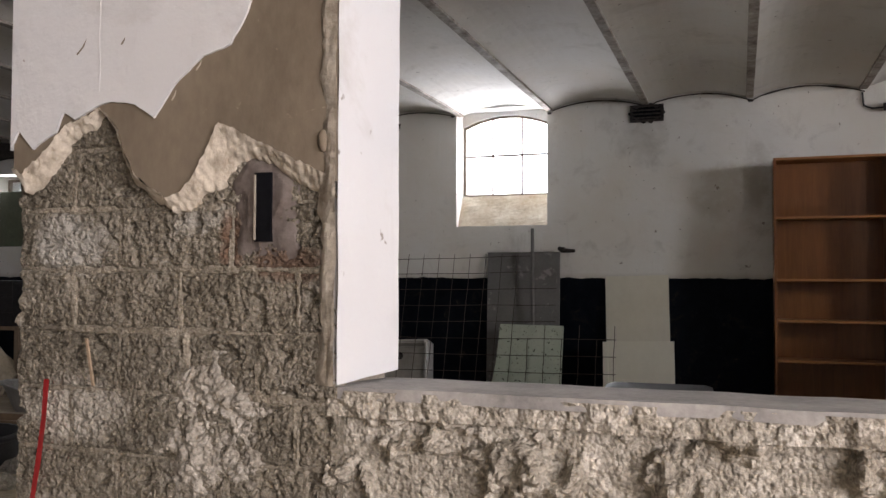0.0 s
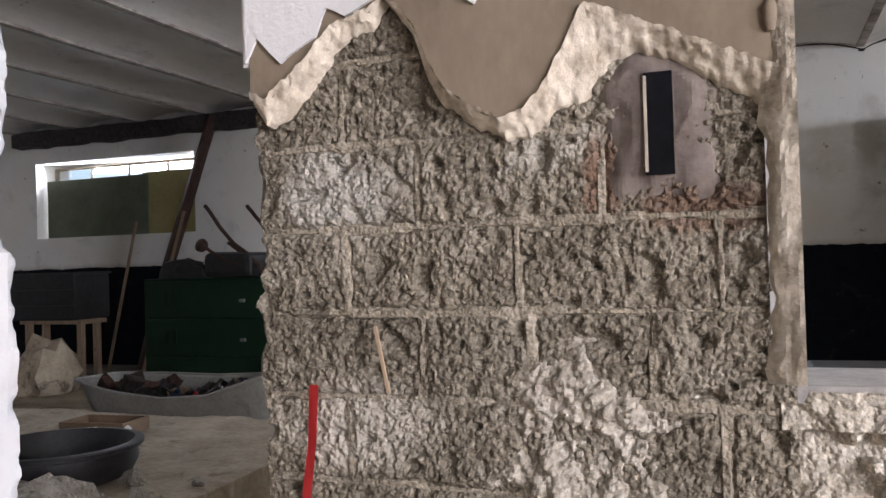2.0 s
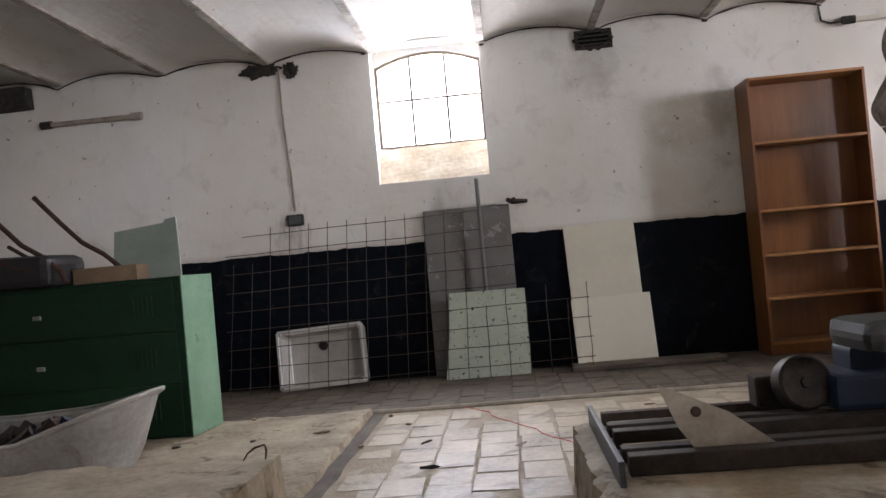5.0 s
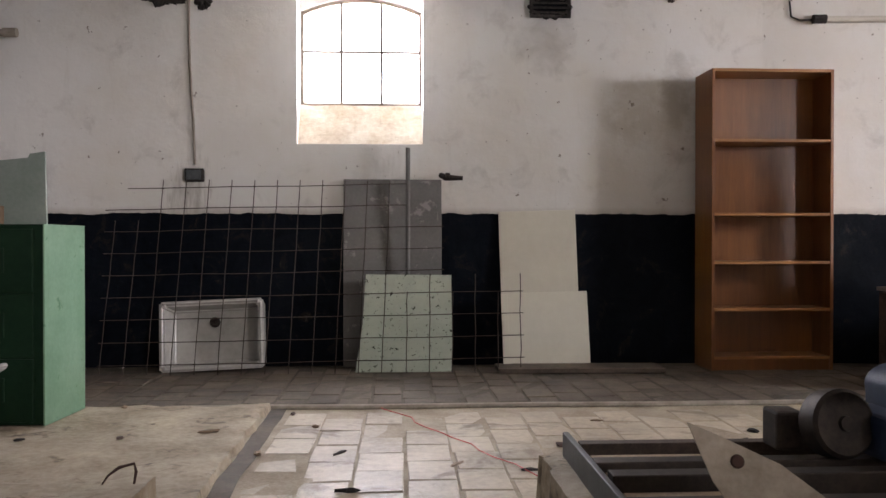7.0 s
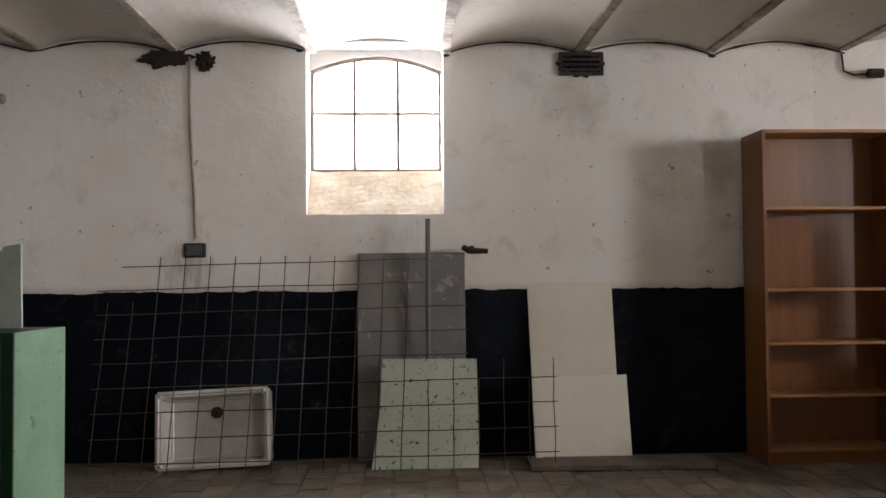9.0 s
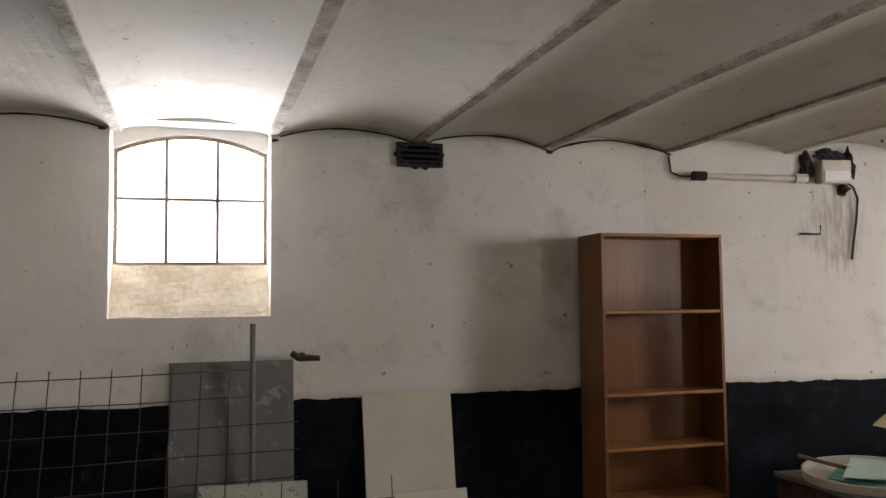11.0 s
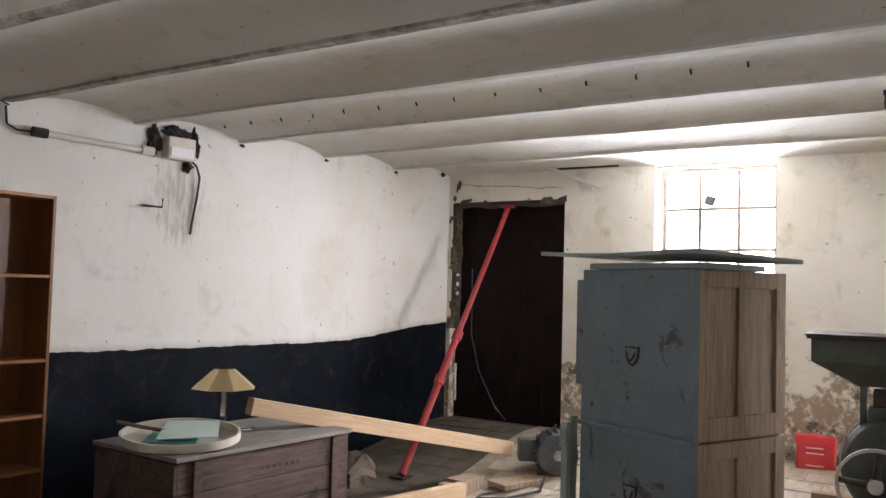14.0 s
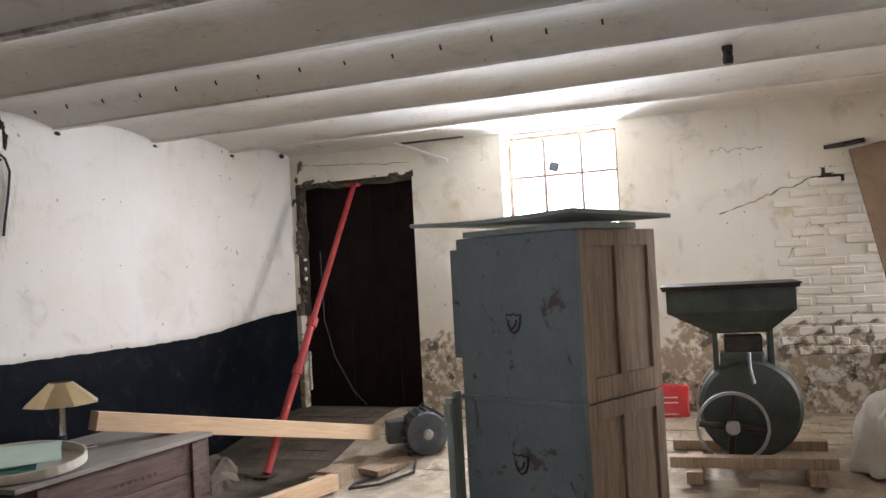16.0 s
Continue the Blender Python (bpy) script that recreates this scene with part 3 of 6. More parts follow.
def jamb_x(u, v):
    """The uneven face of the jamb, chipped along both arrises."""
    chip = 0.0
    for edge in (PY0, PY1):
        d = abs(u - edge)
        chip += max(0.0, 0.02 - d) * (0.7 + 1.2 * noise.noise(Vector((v * 8, edge, 0))) + 0.8 * noise.noise(Vector((v * 31, edge, 3))))
    w = 0.035 * noise.noise(Vector((v * 9, u * 6, 2)))
    hollow = 0.05 * max(0.0, 1 - ((v + w - 1.165) / 0.085) ** 2) ** 0.5 if abs(v + w - 1.165) < 0.085 else 0.0
    step = 0.028 if v + w < 1.165 else 0.008
    return JAMB + step - hollow + 0.01 * noise.noise(Vector((u * 6, v * 5, 1))) + 0.004 * noise.noise(Vector((u * 20, v * 17, 4))) - max(0.0, chip)


bm = bmesh.new()
box(bm, WEST, JAMB - 0.05, PY0 + 0.01, PY1 - 0.01, -0.05, TOP)
grid_wall(bm, PY0, PY1, -0.05, 2.2, 0.0125, lambda u, v: Vector((jamb_x(u, v), u, v)))
for y, sg in ((PY1, 1), (PY0, -1)):
    grid_wall(bm, -3.2, JAMB + 0.004, -0.05, 2.2, 0.04, lambda u, v: Vector((min(u, jamb_x(y, v)), y + sg * 0.003 * noise.noise(Vector((u * 5, v * 5, 2))), v)))
solid("wall_partition", bm, M["white"], "white rendered partition jamb with chipped edges", kind="structure")
bm = bmesh.new()
for zc, w, h, sd in ((1.165, 0.11, 0.085, 5),):
    n = 26
    rings = []
    for r in (0.0, 0.35, 0.7, 1.0):
        ring = []
        for k in range(n):
            a = 2 * math.pi * k / n
            q = Vector((math.cos(a) * 1.6, math.sin(a) * 1.6, sd))
            u = min(PY1 - 0.002, PY1 - 0.02 + w * r * math.cos(a) * (0.9 + 0.5 * noise.noise(q)))
            v = zc + h * r * math.sin(a) * (0.9 + 0.5 * noise.noise(q + Vector((0, 0, 9))))
            ring.append(bm.verts.new((jamb_x(u, v) + 0.0025 * (r < 0.9), u, v)))
        rings.append(ring)
    for p, q in zip(rings, rings[1:]):
        for k in range(n):
            bm.faces.new((p[k], p[(k + 1) % n], q[(k + 1) % n], q[k]))
solid("plaster_patch", bm, M["chip"], "bare beige patches where paint has flaked off the jamb", kind="structure")
pier = solid("wall_pier", boxes((PX0 + 0.03, PX1 - 0.012, PY0 + 0.022, PY1 - 0.01, -0.05, TOP)), M["mortar"], "stripped masonry pier with broken plaster", kind="structure")
lintel = solid("wall_lintel", boxes((PX1, EAST, PY0, PY1, 2.2, TOP), (JAMB - 0.01, PX0 + 0.03, PY0, PY1, 2.1, TOP)), M["white"], "white rendered lintel over the openings", kind="structure")


# unseen wall, added to keep front-room light off the north wall
solid("wall_partition_middle", boxes((0.9, 3.4, PY0, PY1, LEDGE - 0.004, 2.2)), M["white"], "unseen white wall stretch added to block light from the front room", kind="structure")


def pumice(p):
    """Relief of a pumice block: grains, pits and a few deep holes."""
    g = 0.42 - noise.voronoi(p * 128 + Vector(noise.noise_vector(p * 30)) * 0.8)[0][0]
    pit = max(0.0, noise.noise(p * 30 + Vector((7, 0, 2))) - 0.22) * 0.04 + max(0.0, noise.noise(p * 70) - 0.25) * 0.025
    return 0.005 * noise.noise(p * 7) + 0.0056 * g - 0.8 * pit + 0.002 * noise.noise(p * 60)


# parapet: broken face with light lumps, and a screed top
bm = bmesh.new()
box(bm, PX1 - 0.03, EAST, PY0 + 0.03, PY1 - 0.004, -0.05, LEDGE - 0.03)


def parapet_face(u, v):
    p = Vector((u, 0, v))
    lump = 0.45 - noise.voronoi(p * 14 + Vector(noise.noise_vector(p * 14)) * 0.5)[0][0]
    small = 0.42 - noise.voronoi(p * 48)[0][0]
    d = 0.1 * lump + 0.032 * small + 0.03 * noise.noise(p * 7) + 0.004 * noise.noise(p * 90)
    hole = max(0.0, noise.noise(p * 9 + Vector((3, 0, 8))) - 0.1) * 0.2
    lip = 0.02 if v > LEDGE - 0.055 else 0.0
    return Vector((u, PY0 + 0.012 - d * (0.25 if lip else 1.0) - lip * 0.5 + (0 if lip else hole), v))


grid_wall(bm, PX1 - 0.012, 1.35, 0.4, LEDGE - 0.006, 0.0055, parapet_face)
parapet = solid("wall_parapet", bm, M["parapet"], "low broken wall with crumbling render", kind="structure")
bm = bmesh.new()
grid_wall(bm, PX1 - 0.01, EAST, PY0 + 0.004, PY1 + 0.004, 0.04, lambda u, v: Vector((u, v + 0.004 * noise.noise(Vector((u * 11, v * 3, 1))), LEDGE - 0.012 * (v - PY0) / 0.255 + 0.002 * noise.noise(Vector((u * 9, v * 9, 5))))))
top = solid("ledge_screed", bm, M["screed"], "grey screed capping on the low wall", kind="structure")
sm = top.modifiers.new("thickness", "SOLIDIFY")
sm.thickness, sm.offset = 0.02, -1.0

# plaster coats left on the pier
TORN = [(-1.357, 1.246), (-1.335, 1.217), (-1.26, 1.275), (-1.226, 1.323), (-1.173, 1.335), (-1.15, 1.372), (-1.113, 1.322), (-1.099, 1.263), (-1.073, 1.228), (-1.034, 1.198), (-0.99, 1.176), (-0.96, 1.18), (-0.93, 1.2), (-0.889, 1.218), (-0.86, 1.253), (-0.826, 1.266), (-0.792, 1.257), (-0.758, 1.233), (-0.709, 1.207), (-0.676, 1.185), (-0.658, 1.192)]
BARED = [(-1.357, 1.262), (-1.335, 1.246), (-1.3, 1.272), (-1.26, 1.304), (-1.226, 1.338), (-1.173, 1.352), (-1.15, 1.366), (-1.128, 1.352), (-1.108, 1.325), (-1.09, 1.275), (-1.07, 1.243), (-1.034, 1.213), (-0.99, 1.192), (-0.965, 1.2), (-0.93, 1.24), (-0.905, 1.288), (-0.882, 1.324), (-0.862, 1.315), (-0.825, 1.294), (-0.78, 1.275), (-0.709, 1.24), (-0.658, 1.215)]
FLAKED = [(-1.36, 1.304), (-1.343, 1.337), (-1.306, 1.298), (-1.251, 1.329), (-1.232, 1.365), (-1.204, 1.35), (-1.151, 1.373), (-1.119, 1.38), (-1.067, 1.37), (-1.023, 1.342), (-0.98, 1.402), (-0.92, 1.448), (-0.862, 1.463), (-0.828, 1.52), (-0.796, 1.61), (-0.766, 1.737)]


def ragged(line, step, amount, seed):
    """The line cut finer, with a torn wobble."""
    out = []
    for (x0, z0), (x1, z1) in zip(line, line[1:]):
        n = max(1, int(math.hypot(x1 - x0, z1 - z0) / step))
        for i in range(n):
            x, z = x0 + (x1 - x0) * i / n, z0 + (z1 - z0) * i / n
            w = noise.noise_vector(Vector((x * 45 + seed, z * 45, 0)))
            out.append((x + w.x * amount, z + w.y * amount))
    return out + [line[-1]]


bared = ragged(BARED, 0.006, 0.004, 0)
flaked = ragged(FLAKED, 0.012, 0.003, 5)
bm = bmesh.new()
slab_from(bm, bared + [(PX1, 2.9), (PX0 + 0.006, 2.9)], PY0 - 0.022, PY0 + 0.03)
part("plaster_coat", bm, M["tan"], pier, "tan undercoat of plaster")
bm = bmesh.new()
slab_from(bm, flaked + [(-0.78, 2.9), (PX0 + 0.001, 2.9)], PY0 - 0.027, PY0 - 0.021)
box(bm, PX0 - 0.004, PX0 + 0.004, PY0 - 0.02, PY1, 1.30, 2.9)
part("paint_coat", bm, M["white"], pier, "white painted finish coat, flaked at its edge")


def height_on(line, x):
    """The height of a torn line at x."""
    for (x0, z0), (x1, z1) in zip(line, line[1:]):
        if x <= x1:
            return z0 + (z1 - z0) * (x - x0) / (x1 - x0)
    return line[-1][1]


def torn_face(u, v):
    """Broken thickness of the plaster, sloping from the bare masonry (v = 0) out to the tan coat (v = 1)."""
    k = max(0.0, min(1.0, v / 0.03))
    a, b = height_on(TORN, u) - 0.006, height_on(BARED, u) + 0.004
    n = noise.noise_vector(Vector((u * 42, k * 2.2, 4))) * 0.007
    z = a + (b - a) * k + n.z * (1 - 0.6 * k) + 0.004 * noise.noise(Vector((u * 120, k * 4, 1)))
    y = PY0 + 0.008 - 0.036 * k ** 0.55 - 0.008 * abs(noise.noise(Vector((u * 30, z * 30, 6)))) * (1 - k) - 0.004 * noise.noise(Vector((u * 90, z * 90, 2)))
    return Vector((u + n.x * 0.6, y, z))


bm = bmesh.new()
grid_wall(bm, -1.357, -0.66, 0.0, 0.03, 0.0027, torn_face)
part("torn_edge", bm, M["cream"], pier, "pale broken plaster edge", smooth=True)
bm = bmesh.new()
tube(bm, [(-1.148 + 0.004 * noise.noise(Vector((i * 0.7, 0, 0))), PY0 - 0.0262, 1.4 + i * 0.05) for i in range(20)], 0.0018, 6)
part("plaster_seam", bm, M["white"], pier)
# white reveal with its cream arris
bm = bmesh.new()
grid_wall(bm, PY0 - 0.012, PY1, LEDGE + 0.004, 2.25, 0.02, lambda u, v: Vector((PX1 + 0.012 + 0.003 * noise.noise(Vector((u * 9, v * 7, 3))), u, v)))
box(bm, PX1 - 0.02, PX1 + 0.008, PY0 + 0.0, PY1 - 0.002, LEDGE + 0.004, 2.25)
part("reveal_plaster", bm, M["white"], pier, "white painted reveal")
bm = bmesh.new()


def arris(u, v):
    u = u / 0.056
    j = 0.016 * noise.noise(Vector((v * 14, 0, 6))) + 0.009 * noise.noise(Vector((v * 45, 0, 2)))
    return Vector((PX1 - 0.02 + u * 0.035 + j * (1 - u) ** 3, PY0 - 0.0275 + 0.014 * (1 - u) ** 4 + 0.007 * noise.noise(Vector((u * 1.5, v * 16, 1))) + 0.003 * noise.noise(Vector((u * 4, v * 60, 1))), v))


grid_wall(bm, 0, 0.056, LEDGE + 0.004, 2.25, 0.008, arris)
bmesh.ops.solidify(bm, geom=list(bm.faces), thickness=0.02)
part("reveal_arris", bm, M["cream"], pier, "chipped cream plaster edge")
# slot with its worn surround
bm = bmesh.new()
grid_wall(bm, -0.885, -0.725, 1.06, 1.29, 0.005, lambda u, v: Vector((u, PY0 - 0.007 + 0.03 * max(0.0, math.hypot((u + 0.805) / 0.063, (v - 1.18) / 0.1) - 0.62 + 0.5 * noise.noise(Vector((u * 22, v * 16, 5)))) + 0.004 * noise.noise(Vector((u * 40, v * 12, 1))), v)))
part("slot_frame", bm, M["mauve"], pier, "smeared mauve-grey mortar round the slot")
# no real recess: a black box draws the slot's inner shade
part("slot_recess", boxes((-0.82, -0.787, PY0 - 0.0105, PY0 + 0.02, 1.115, 1.236)), M["black"], pier, "black box standing for the shade inside the slot")
part("slot_metal", boxes((-0.82, -0.8165, PY0 - 0.0125, PY0 - 0.0095, 1.118, 1.232)), M["kerb"], pier, "bright metal strip inside the slot")

# gouges in the tan coat and scratches in the white one
rnd = random.Random(12)
for i in range(22):
    white = i < 12
    x = rnd.uniform(-1.33, -1.0) if white else rnd.uniform(-1.0, -0.72)
    z = rnd.uniform(1.46, 1.95) if white else rnd.uniform(1.28, 1.62) + 0.12 * (x > -0.9)
    L = rnd.uniform(0.008, 0.035)
    slant = rnd.uniform(0.2, 0.9)
    y = PY0 - (0.0275 if white else 0.0225)
    bm = bmesh.new()
    slab_from(bm, [(0, 0), (L * slant * 0.5, L * 0.4), (L * slant, L), (L * slant * 0.6 + 0.003, L * 0.45), (0.003, -0.002)], y, y + 0.002)
    g = part("scratch", bm, M["tan"] if white else M["cream"], pier)
    g.location = (x, 0, z)


# ---- windows and door ----
def glazed(name, label, at, w, h, cols, rows, arch=0.0, bar=0.022):
    """An iron window: frame, glazing bars and panes; x across, z up, in its own plane."""
    e = thing(name, at, label, "window")
    e["kind"] = "structure"

    def top(x):
        u = 2 * x / w - 1
        return h - arch * u * u

    bm = bmesh.new()
    box(bm, 0, bar * 1.4, -0.02, 0.02, 0, top(0))
    box(bm, w - bar * 1.4, w, -0.02, 0.02, 0, top(w))
    box(bm, 0, w, -0.02, 0.02, 0, bar * 1.3)
    pts = [(w * i / 12, 0, top(w * i / 12) - 0.012) for i in range(13)]
    tube(bm, pts, 0.018, 6)
    part("window_frame", bm, M["winiron"], e)
    for i in range(1, cols):
        x = w * i / cols
        part("glazing_bar", boxes((x - bar / 2, x + bar / 2, -0.012, 0.012, bar, top(x) - 0.01)), M["winiron"], e)
    for j in range(1, rows):
        z = h * j / rows
        part("glazing_bar", boxes((bar, w - bar, -0.014, 0.014, z - bar / 2, z + bar / 2)), M["winiron"], e)
    for i in range(cols):
        for j in range(rows):
            x0, x1 = w * i / cols + 0.012, w * (i + 1) / cols - 0.012
            z0, z1 = h * j / rows + 0.012, h * (j + 1) / rows - 0.012
            bm = bmesh.new()
            slab_from(bm, [(x0, z0), (x1, z0), (x1, min(z1, top(x1) - 0.02)), (x0, min(z1, top(x0) - 0.02))], -0.002, 0.002)
            p = part("pane", bm, M["glass"], e)
            p.visible_shadow = False
    return e


glazed("window_1", "arched iron window with dusty panes in deep white reveals", pose(-2.558, NORTH + 0.24, 1.85), 0.872, 0.78, 3, 2, 0.1, 0.015)
bm = bmesh.new()
vs = [bm.verts.new(p) for p in ((-2.562, 7.70, 1.548), (-1.682, 7.70, 1.548), (-1.682, 8.05, 1.548), (-2.562, 8.05, 1.548), (-2.562, 7.87, 1.85), (-1.682, 7.87, 1.85), (-1.682, 8.05, 1.85), (-2.562, 8.05, 1.85))]
for f in ((0, 1, 2, 3), (4, 5, 6, 7), (0, 1, 5, 4), (1, 2, 6, 5), (2, 3, 7, 6), (3, 0, 4, 7)):
    bm.faces.new([vs[i] for i in f])
bmesh.ops.subdivide_edges(bm, edges=list(bm.edges), cuts=8, use_grid_fill=True)
wobble(bm, 0.012, 9)
solid("window_sill", bm, M["sill"], "sloping limewashed masonry sill below the arched window", kind="structure")
bm = bmesh.new()
arch = [(-2.562 + 0.88 * i / 12, 2.625 - 0.1 * (2 * i / 12 - 1) ** 2) for i in range(13)]
slab_from(bm, arch + [(-1.682, 2.8), (-2.562, 2.8)], NORTH + 0.2, NORTH + 0.46)
solid("window_head", bm, M["lime"], "white masonry arch over the iron window", kind="structure")
glazed("window_2", "small-paned iron window in the cream wall", pose(EAST + 0.2, 5.02, 1.58, 0, 0, -90), 0.98, 1.06, 3, 3, 0.0, 0.026)
solid("vent_flap", boxes((0, 0.09, -0.012, 0, 0, 0.085), bevel=0.004), M["motor"], "small dark square vent on the window", "vent", at=pose(EAST + 0.17, 4.66, 2.33, 0, 0, -90) @ pose(0, 0, 0, 0, 20, 0))
glazed("window_3", "long low window partly covered with boards", pose(-8.4, NORTH + 0.28, 1.43), 2.14, 0.8, 4, 1)
solid("board", boxes((-8.38, -6.95, NORTH + 0.12, NORTH + 0.135, 1.412, 2.07), bevel=0.003), M["olive"], "dull olive fibre board covering the low window", "board")
solid("board", boxes((-7.05, -6.26, NORTH + 0.16, NORTH + 0.172, 1.412, 2.1), bevel=0.003), M["ochre"], "ochre translucent sheet covering the low window", "board")
door = thing("door_1", pose(EAST + 0.1, 5.88, 0.0), "closed dark brown boarded door", "door")
door["kind"] = "structure"
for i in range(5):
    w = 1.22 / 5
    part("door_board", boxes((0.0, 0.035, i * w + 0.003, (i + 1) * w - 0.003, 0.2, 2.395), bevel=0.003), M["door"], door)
part("door_head", boxes((-0.09, 0.03, -0.01, 1.22, 2.37, 2.41), bevel=0.004), M["rustbrown"], door)
bm = bmesh.new()
tube(bm, [(-0.03, 1.02, 1.75), (-0.05, 1.0, 1.1), (-0.06, 0.9, 0.75), (-0.05, 0.72, 0.42), (-0.04, 0.6, 0.3)], 0.008, 6)
part("cable", bm, M["rubber"], door, "thin black cable hanging on the door")

# ---- raised slabs ----
def rough_slab(name, x0, x1, y0, y1, z, label, cut=0.03):
    bm = bmesh.new()
    box(bm, x0 + 0.03, x1 - 0.03, y0, y1 - 0.03, -0.035, z - 0.03)
    top = grid_wall(bm, x0, x1, y0, y1, 0.05, lambda u, v: Vector((u, v, z + 0.008 * noise.noise(Vector((u * 3, v * 3, z))) + 0.004 * noise.noise(Vector((u * 14, v * 14, z))))))
    rim = [r[-1] for r in top]
    left, right = top[0], top[-1]
    for edge, nx, ny in ((rim, 0, -1), (left, 1, 0), (right, -1, 0)):
        low = []
        for v in edge:
            k = cut * max(0.0, 0.35 + noise.noise(v.co * 9) + 0.5 * noise.noise(v.co * 23))
            v.co += Vector((nx, ny, 0)) * k - Vector((0, 0, k * 0.5))
            low.append(bm.verts.new((v.co.x - nx * 0.012 * (1 + noise.noise(v.co * 11)), v.co.y - ny * 0.012, -0.035)))
        for a, b, c, d in zip(edge, edge[1:], low[1:], low):
            bm.faces.new((a, b, c, d))
    return solid(name, bm, M["concrete"], label, "slab", kind="structure")


rough_slab("raised_slab", -7.5, -2.47, 1.66, 3.96, 0.265, "raised rough concrete slab with a crumbling edge")
rough_slab("raised_slab", -1.43, 1.1, 1.66, 4.34, 0.225, "raised concrete machine slab with a crumbling edge")
rough_slab("concrete_pad", -9.0, -2.51, 4.0, 6.1, 0.035, "worn concrete floor pad beside the gutter", 0.02)
bm = bmesh.new()
grid_wall(bm, -2.505, -2.425, 3.98, 6.13, 0.03, lambda u, v: Vector((u + 0.012 * noise.noise(Vector((v * 4, 1, 0))), v, 0.001 + 0.003 * noise.noise(Vector((u * 20, v * 9, 3))))))
solid("gutter", bm, M["darkbrick"], "dirt-filled gutter between concrete pad and brick paving", kind="structure")
bm = bmesh.new()
tube(bm, [(-3.05 + i * 0.5, 6.14 + 0.01 * math.sin(i * 2.1), 0.004) for i in range(12)], 0.018, 8)
solid("drain_rail", bm, M["kerb"], "long pale rail set along the brick paving", "rail", kind="structure")


# ---- bookcase ----
def bookcase():
    W, H, D = 0.835, 2.025, 0.32
    e = thing("bookcase", pose(0.238, 7.275, 0.0), "tall empty beech-veneer bookcase against the wall", "bookcase")
    part("side_panel", boxes((0, 0.02, 0, D, 0, H), bevel=0.002), M["pine"], e)
    part("side_panel", boxes((W - 0.02, W, 0, D - 0.06, 0, H), bevel=0.002), M["pine"], e)
    part("top_panel", boxes((0.02, W - 0.02, 0, D - 0.06, H - 0.02, H), bevel=0.002), M["pine_edge"], e)
    for z in (0.075, 0.40, 0.715, 1.04, 1.535):
        part("shelf", boxes((0.02, W - 0.02, 0.004, D - 0.07, z, z + 0.019), bevel=0.002), M["pine_edge"], e)
    part("plinth", boxes((0.02, W - 0.02, 0.02, 0.04, 0, 0.075)), M["pine"], e)
    part("back_panel", boxes((0.02, W - 0.02, D - 0.068, D - 0.063, 0.0, H - 0.02)), M["pine"], e)


bookcase()


# ---- fallen locker and what lies on it ----
def locker():
    L, Hh, D = 1.86, 0.905, 0.405
    e = thing("locker", pose(-3.435, 5.60, 0.04, 0, 0, -4) @ pose(-L, 0, 0), "dark green steel locker lying on its side, pale green base end", "locker")
    part("body", boxes((0, L - 0.004, 0.012, D, 0, Hh), bevel=0.006), M["green"], e)
    for i in range(3):
        z = 0.015 + i * 0.292
        d = part("door", boxes((0.03, L - 0.05, 0.0, 0.02, z, z + 0.284), bevel=0.004), M["green"], e)
        for sx in (0.22, 1.56):
            for k in range(5):
                bm = boxes((sx + k * 0.028, sx + k * 0.028 + 0.009, -0.007, 0.002, z + 0.09, z + 0.2), bevel=0.002)
                part("louvre", bm, M["green"], d)
        part("handle", boxes((0.95, 1.0, -0.012, 0.002, z + 0.12, z + 0.145), bevel=0.004), M["galv"], d)
    part("base_panel", boxes((L - 0.004, L + 0.004, 0.0, D, 0, Hh), bevel=0.002), M["palegreen"], e, "pale green painted end")


locker()
LT = 0.945
bm = bmesh.new()
slab_from(bm, [(0, 0), (0.43, 0), (0.41, 0.36), (0.34, 0.35), (0.33, 0.33), (0.02, 0.3)], 0, 0.014)
solid("painted_board", bm, M["greygreen"], "grey-green painted board standing on the locker", "board", at=pose(-3.98, 5.93, LT, -4, 0, -2))
solid("wooden_box", boxes((0, 0.4, 0, 0.14, 0, 0.09), bevel=0.004), M["hessian"], "low brown wooden box on the locker", "box", at=pose(-4.12, 5.72, LT, 0, 0, -4))
ch = thing("chair", pose(-4.55, 5.78, LT, 0, 0, -10), "upturned tubular chair with a dark seat on the locker", "chair")
bm = boxes((-0.06, 0.42, -0.17, 0.17, 0.0, 0.2), bevel=0.05)
for v in bm.verts:
    v.co.z *= 1.15 - 1.6 * max(0.0, abs(v.co.x - 0.16) - 0.06)
part("seat", bm, M["rubber"], ch)
for dx, y in ((0.0, -0.12), (0.2, 0.14)):
    bm = bmesh.new()
    tube(bm, [(0.5 + dx, y, 0.016), (0.47 + dx, y, 0.08), (0.36 + dx, y, 0.17), (0.22 + dx, y, 0.25), (0.08 + dx, y, 0.38), (-0.02 + dx * 0.9, y, 0.5), (-0.07 + dx * 0.9, y, 0.55)], 0.015, 8)
    part("leg", bm, M["rustbrown"], ch)
for y in (-0.16, 0.14):
    bm = bmesh.new()
    tube(bm, [(-0.1, y, 0.27), (0.02, y, 0.2), (0.2, y, 0.12), (0.3, y, 0.1)], 0.013, 8)
    part("arm", bm, M["rustbrown"], ch)
bm = bmesh.new()
bmesh.ops.create_icosphere(bm, subdivisions=3, radius=1.0)
for v in bm.verts:
    v.co = Vector((v.co.x * 0.22, v.co.y * 0.12, max(0.0, v.co.z) * 0.15)) * (1 + 0.3 * noise.noise(v.co * 3))
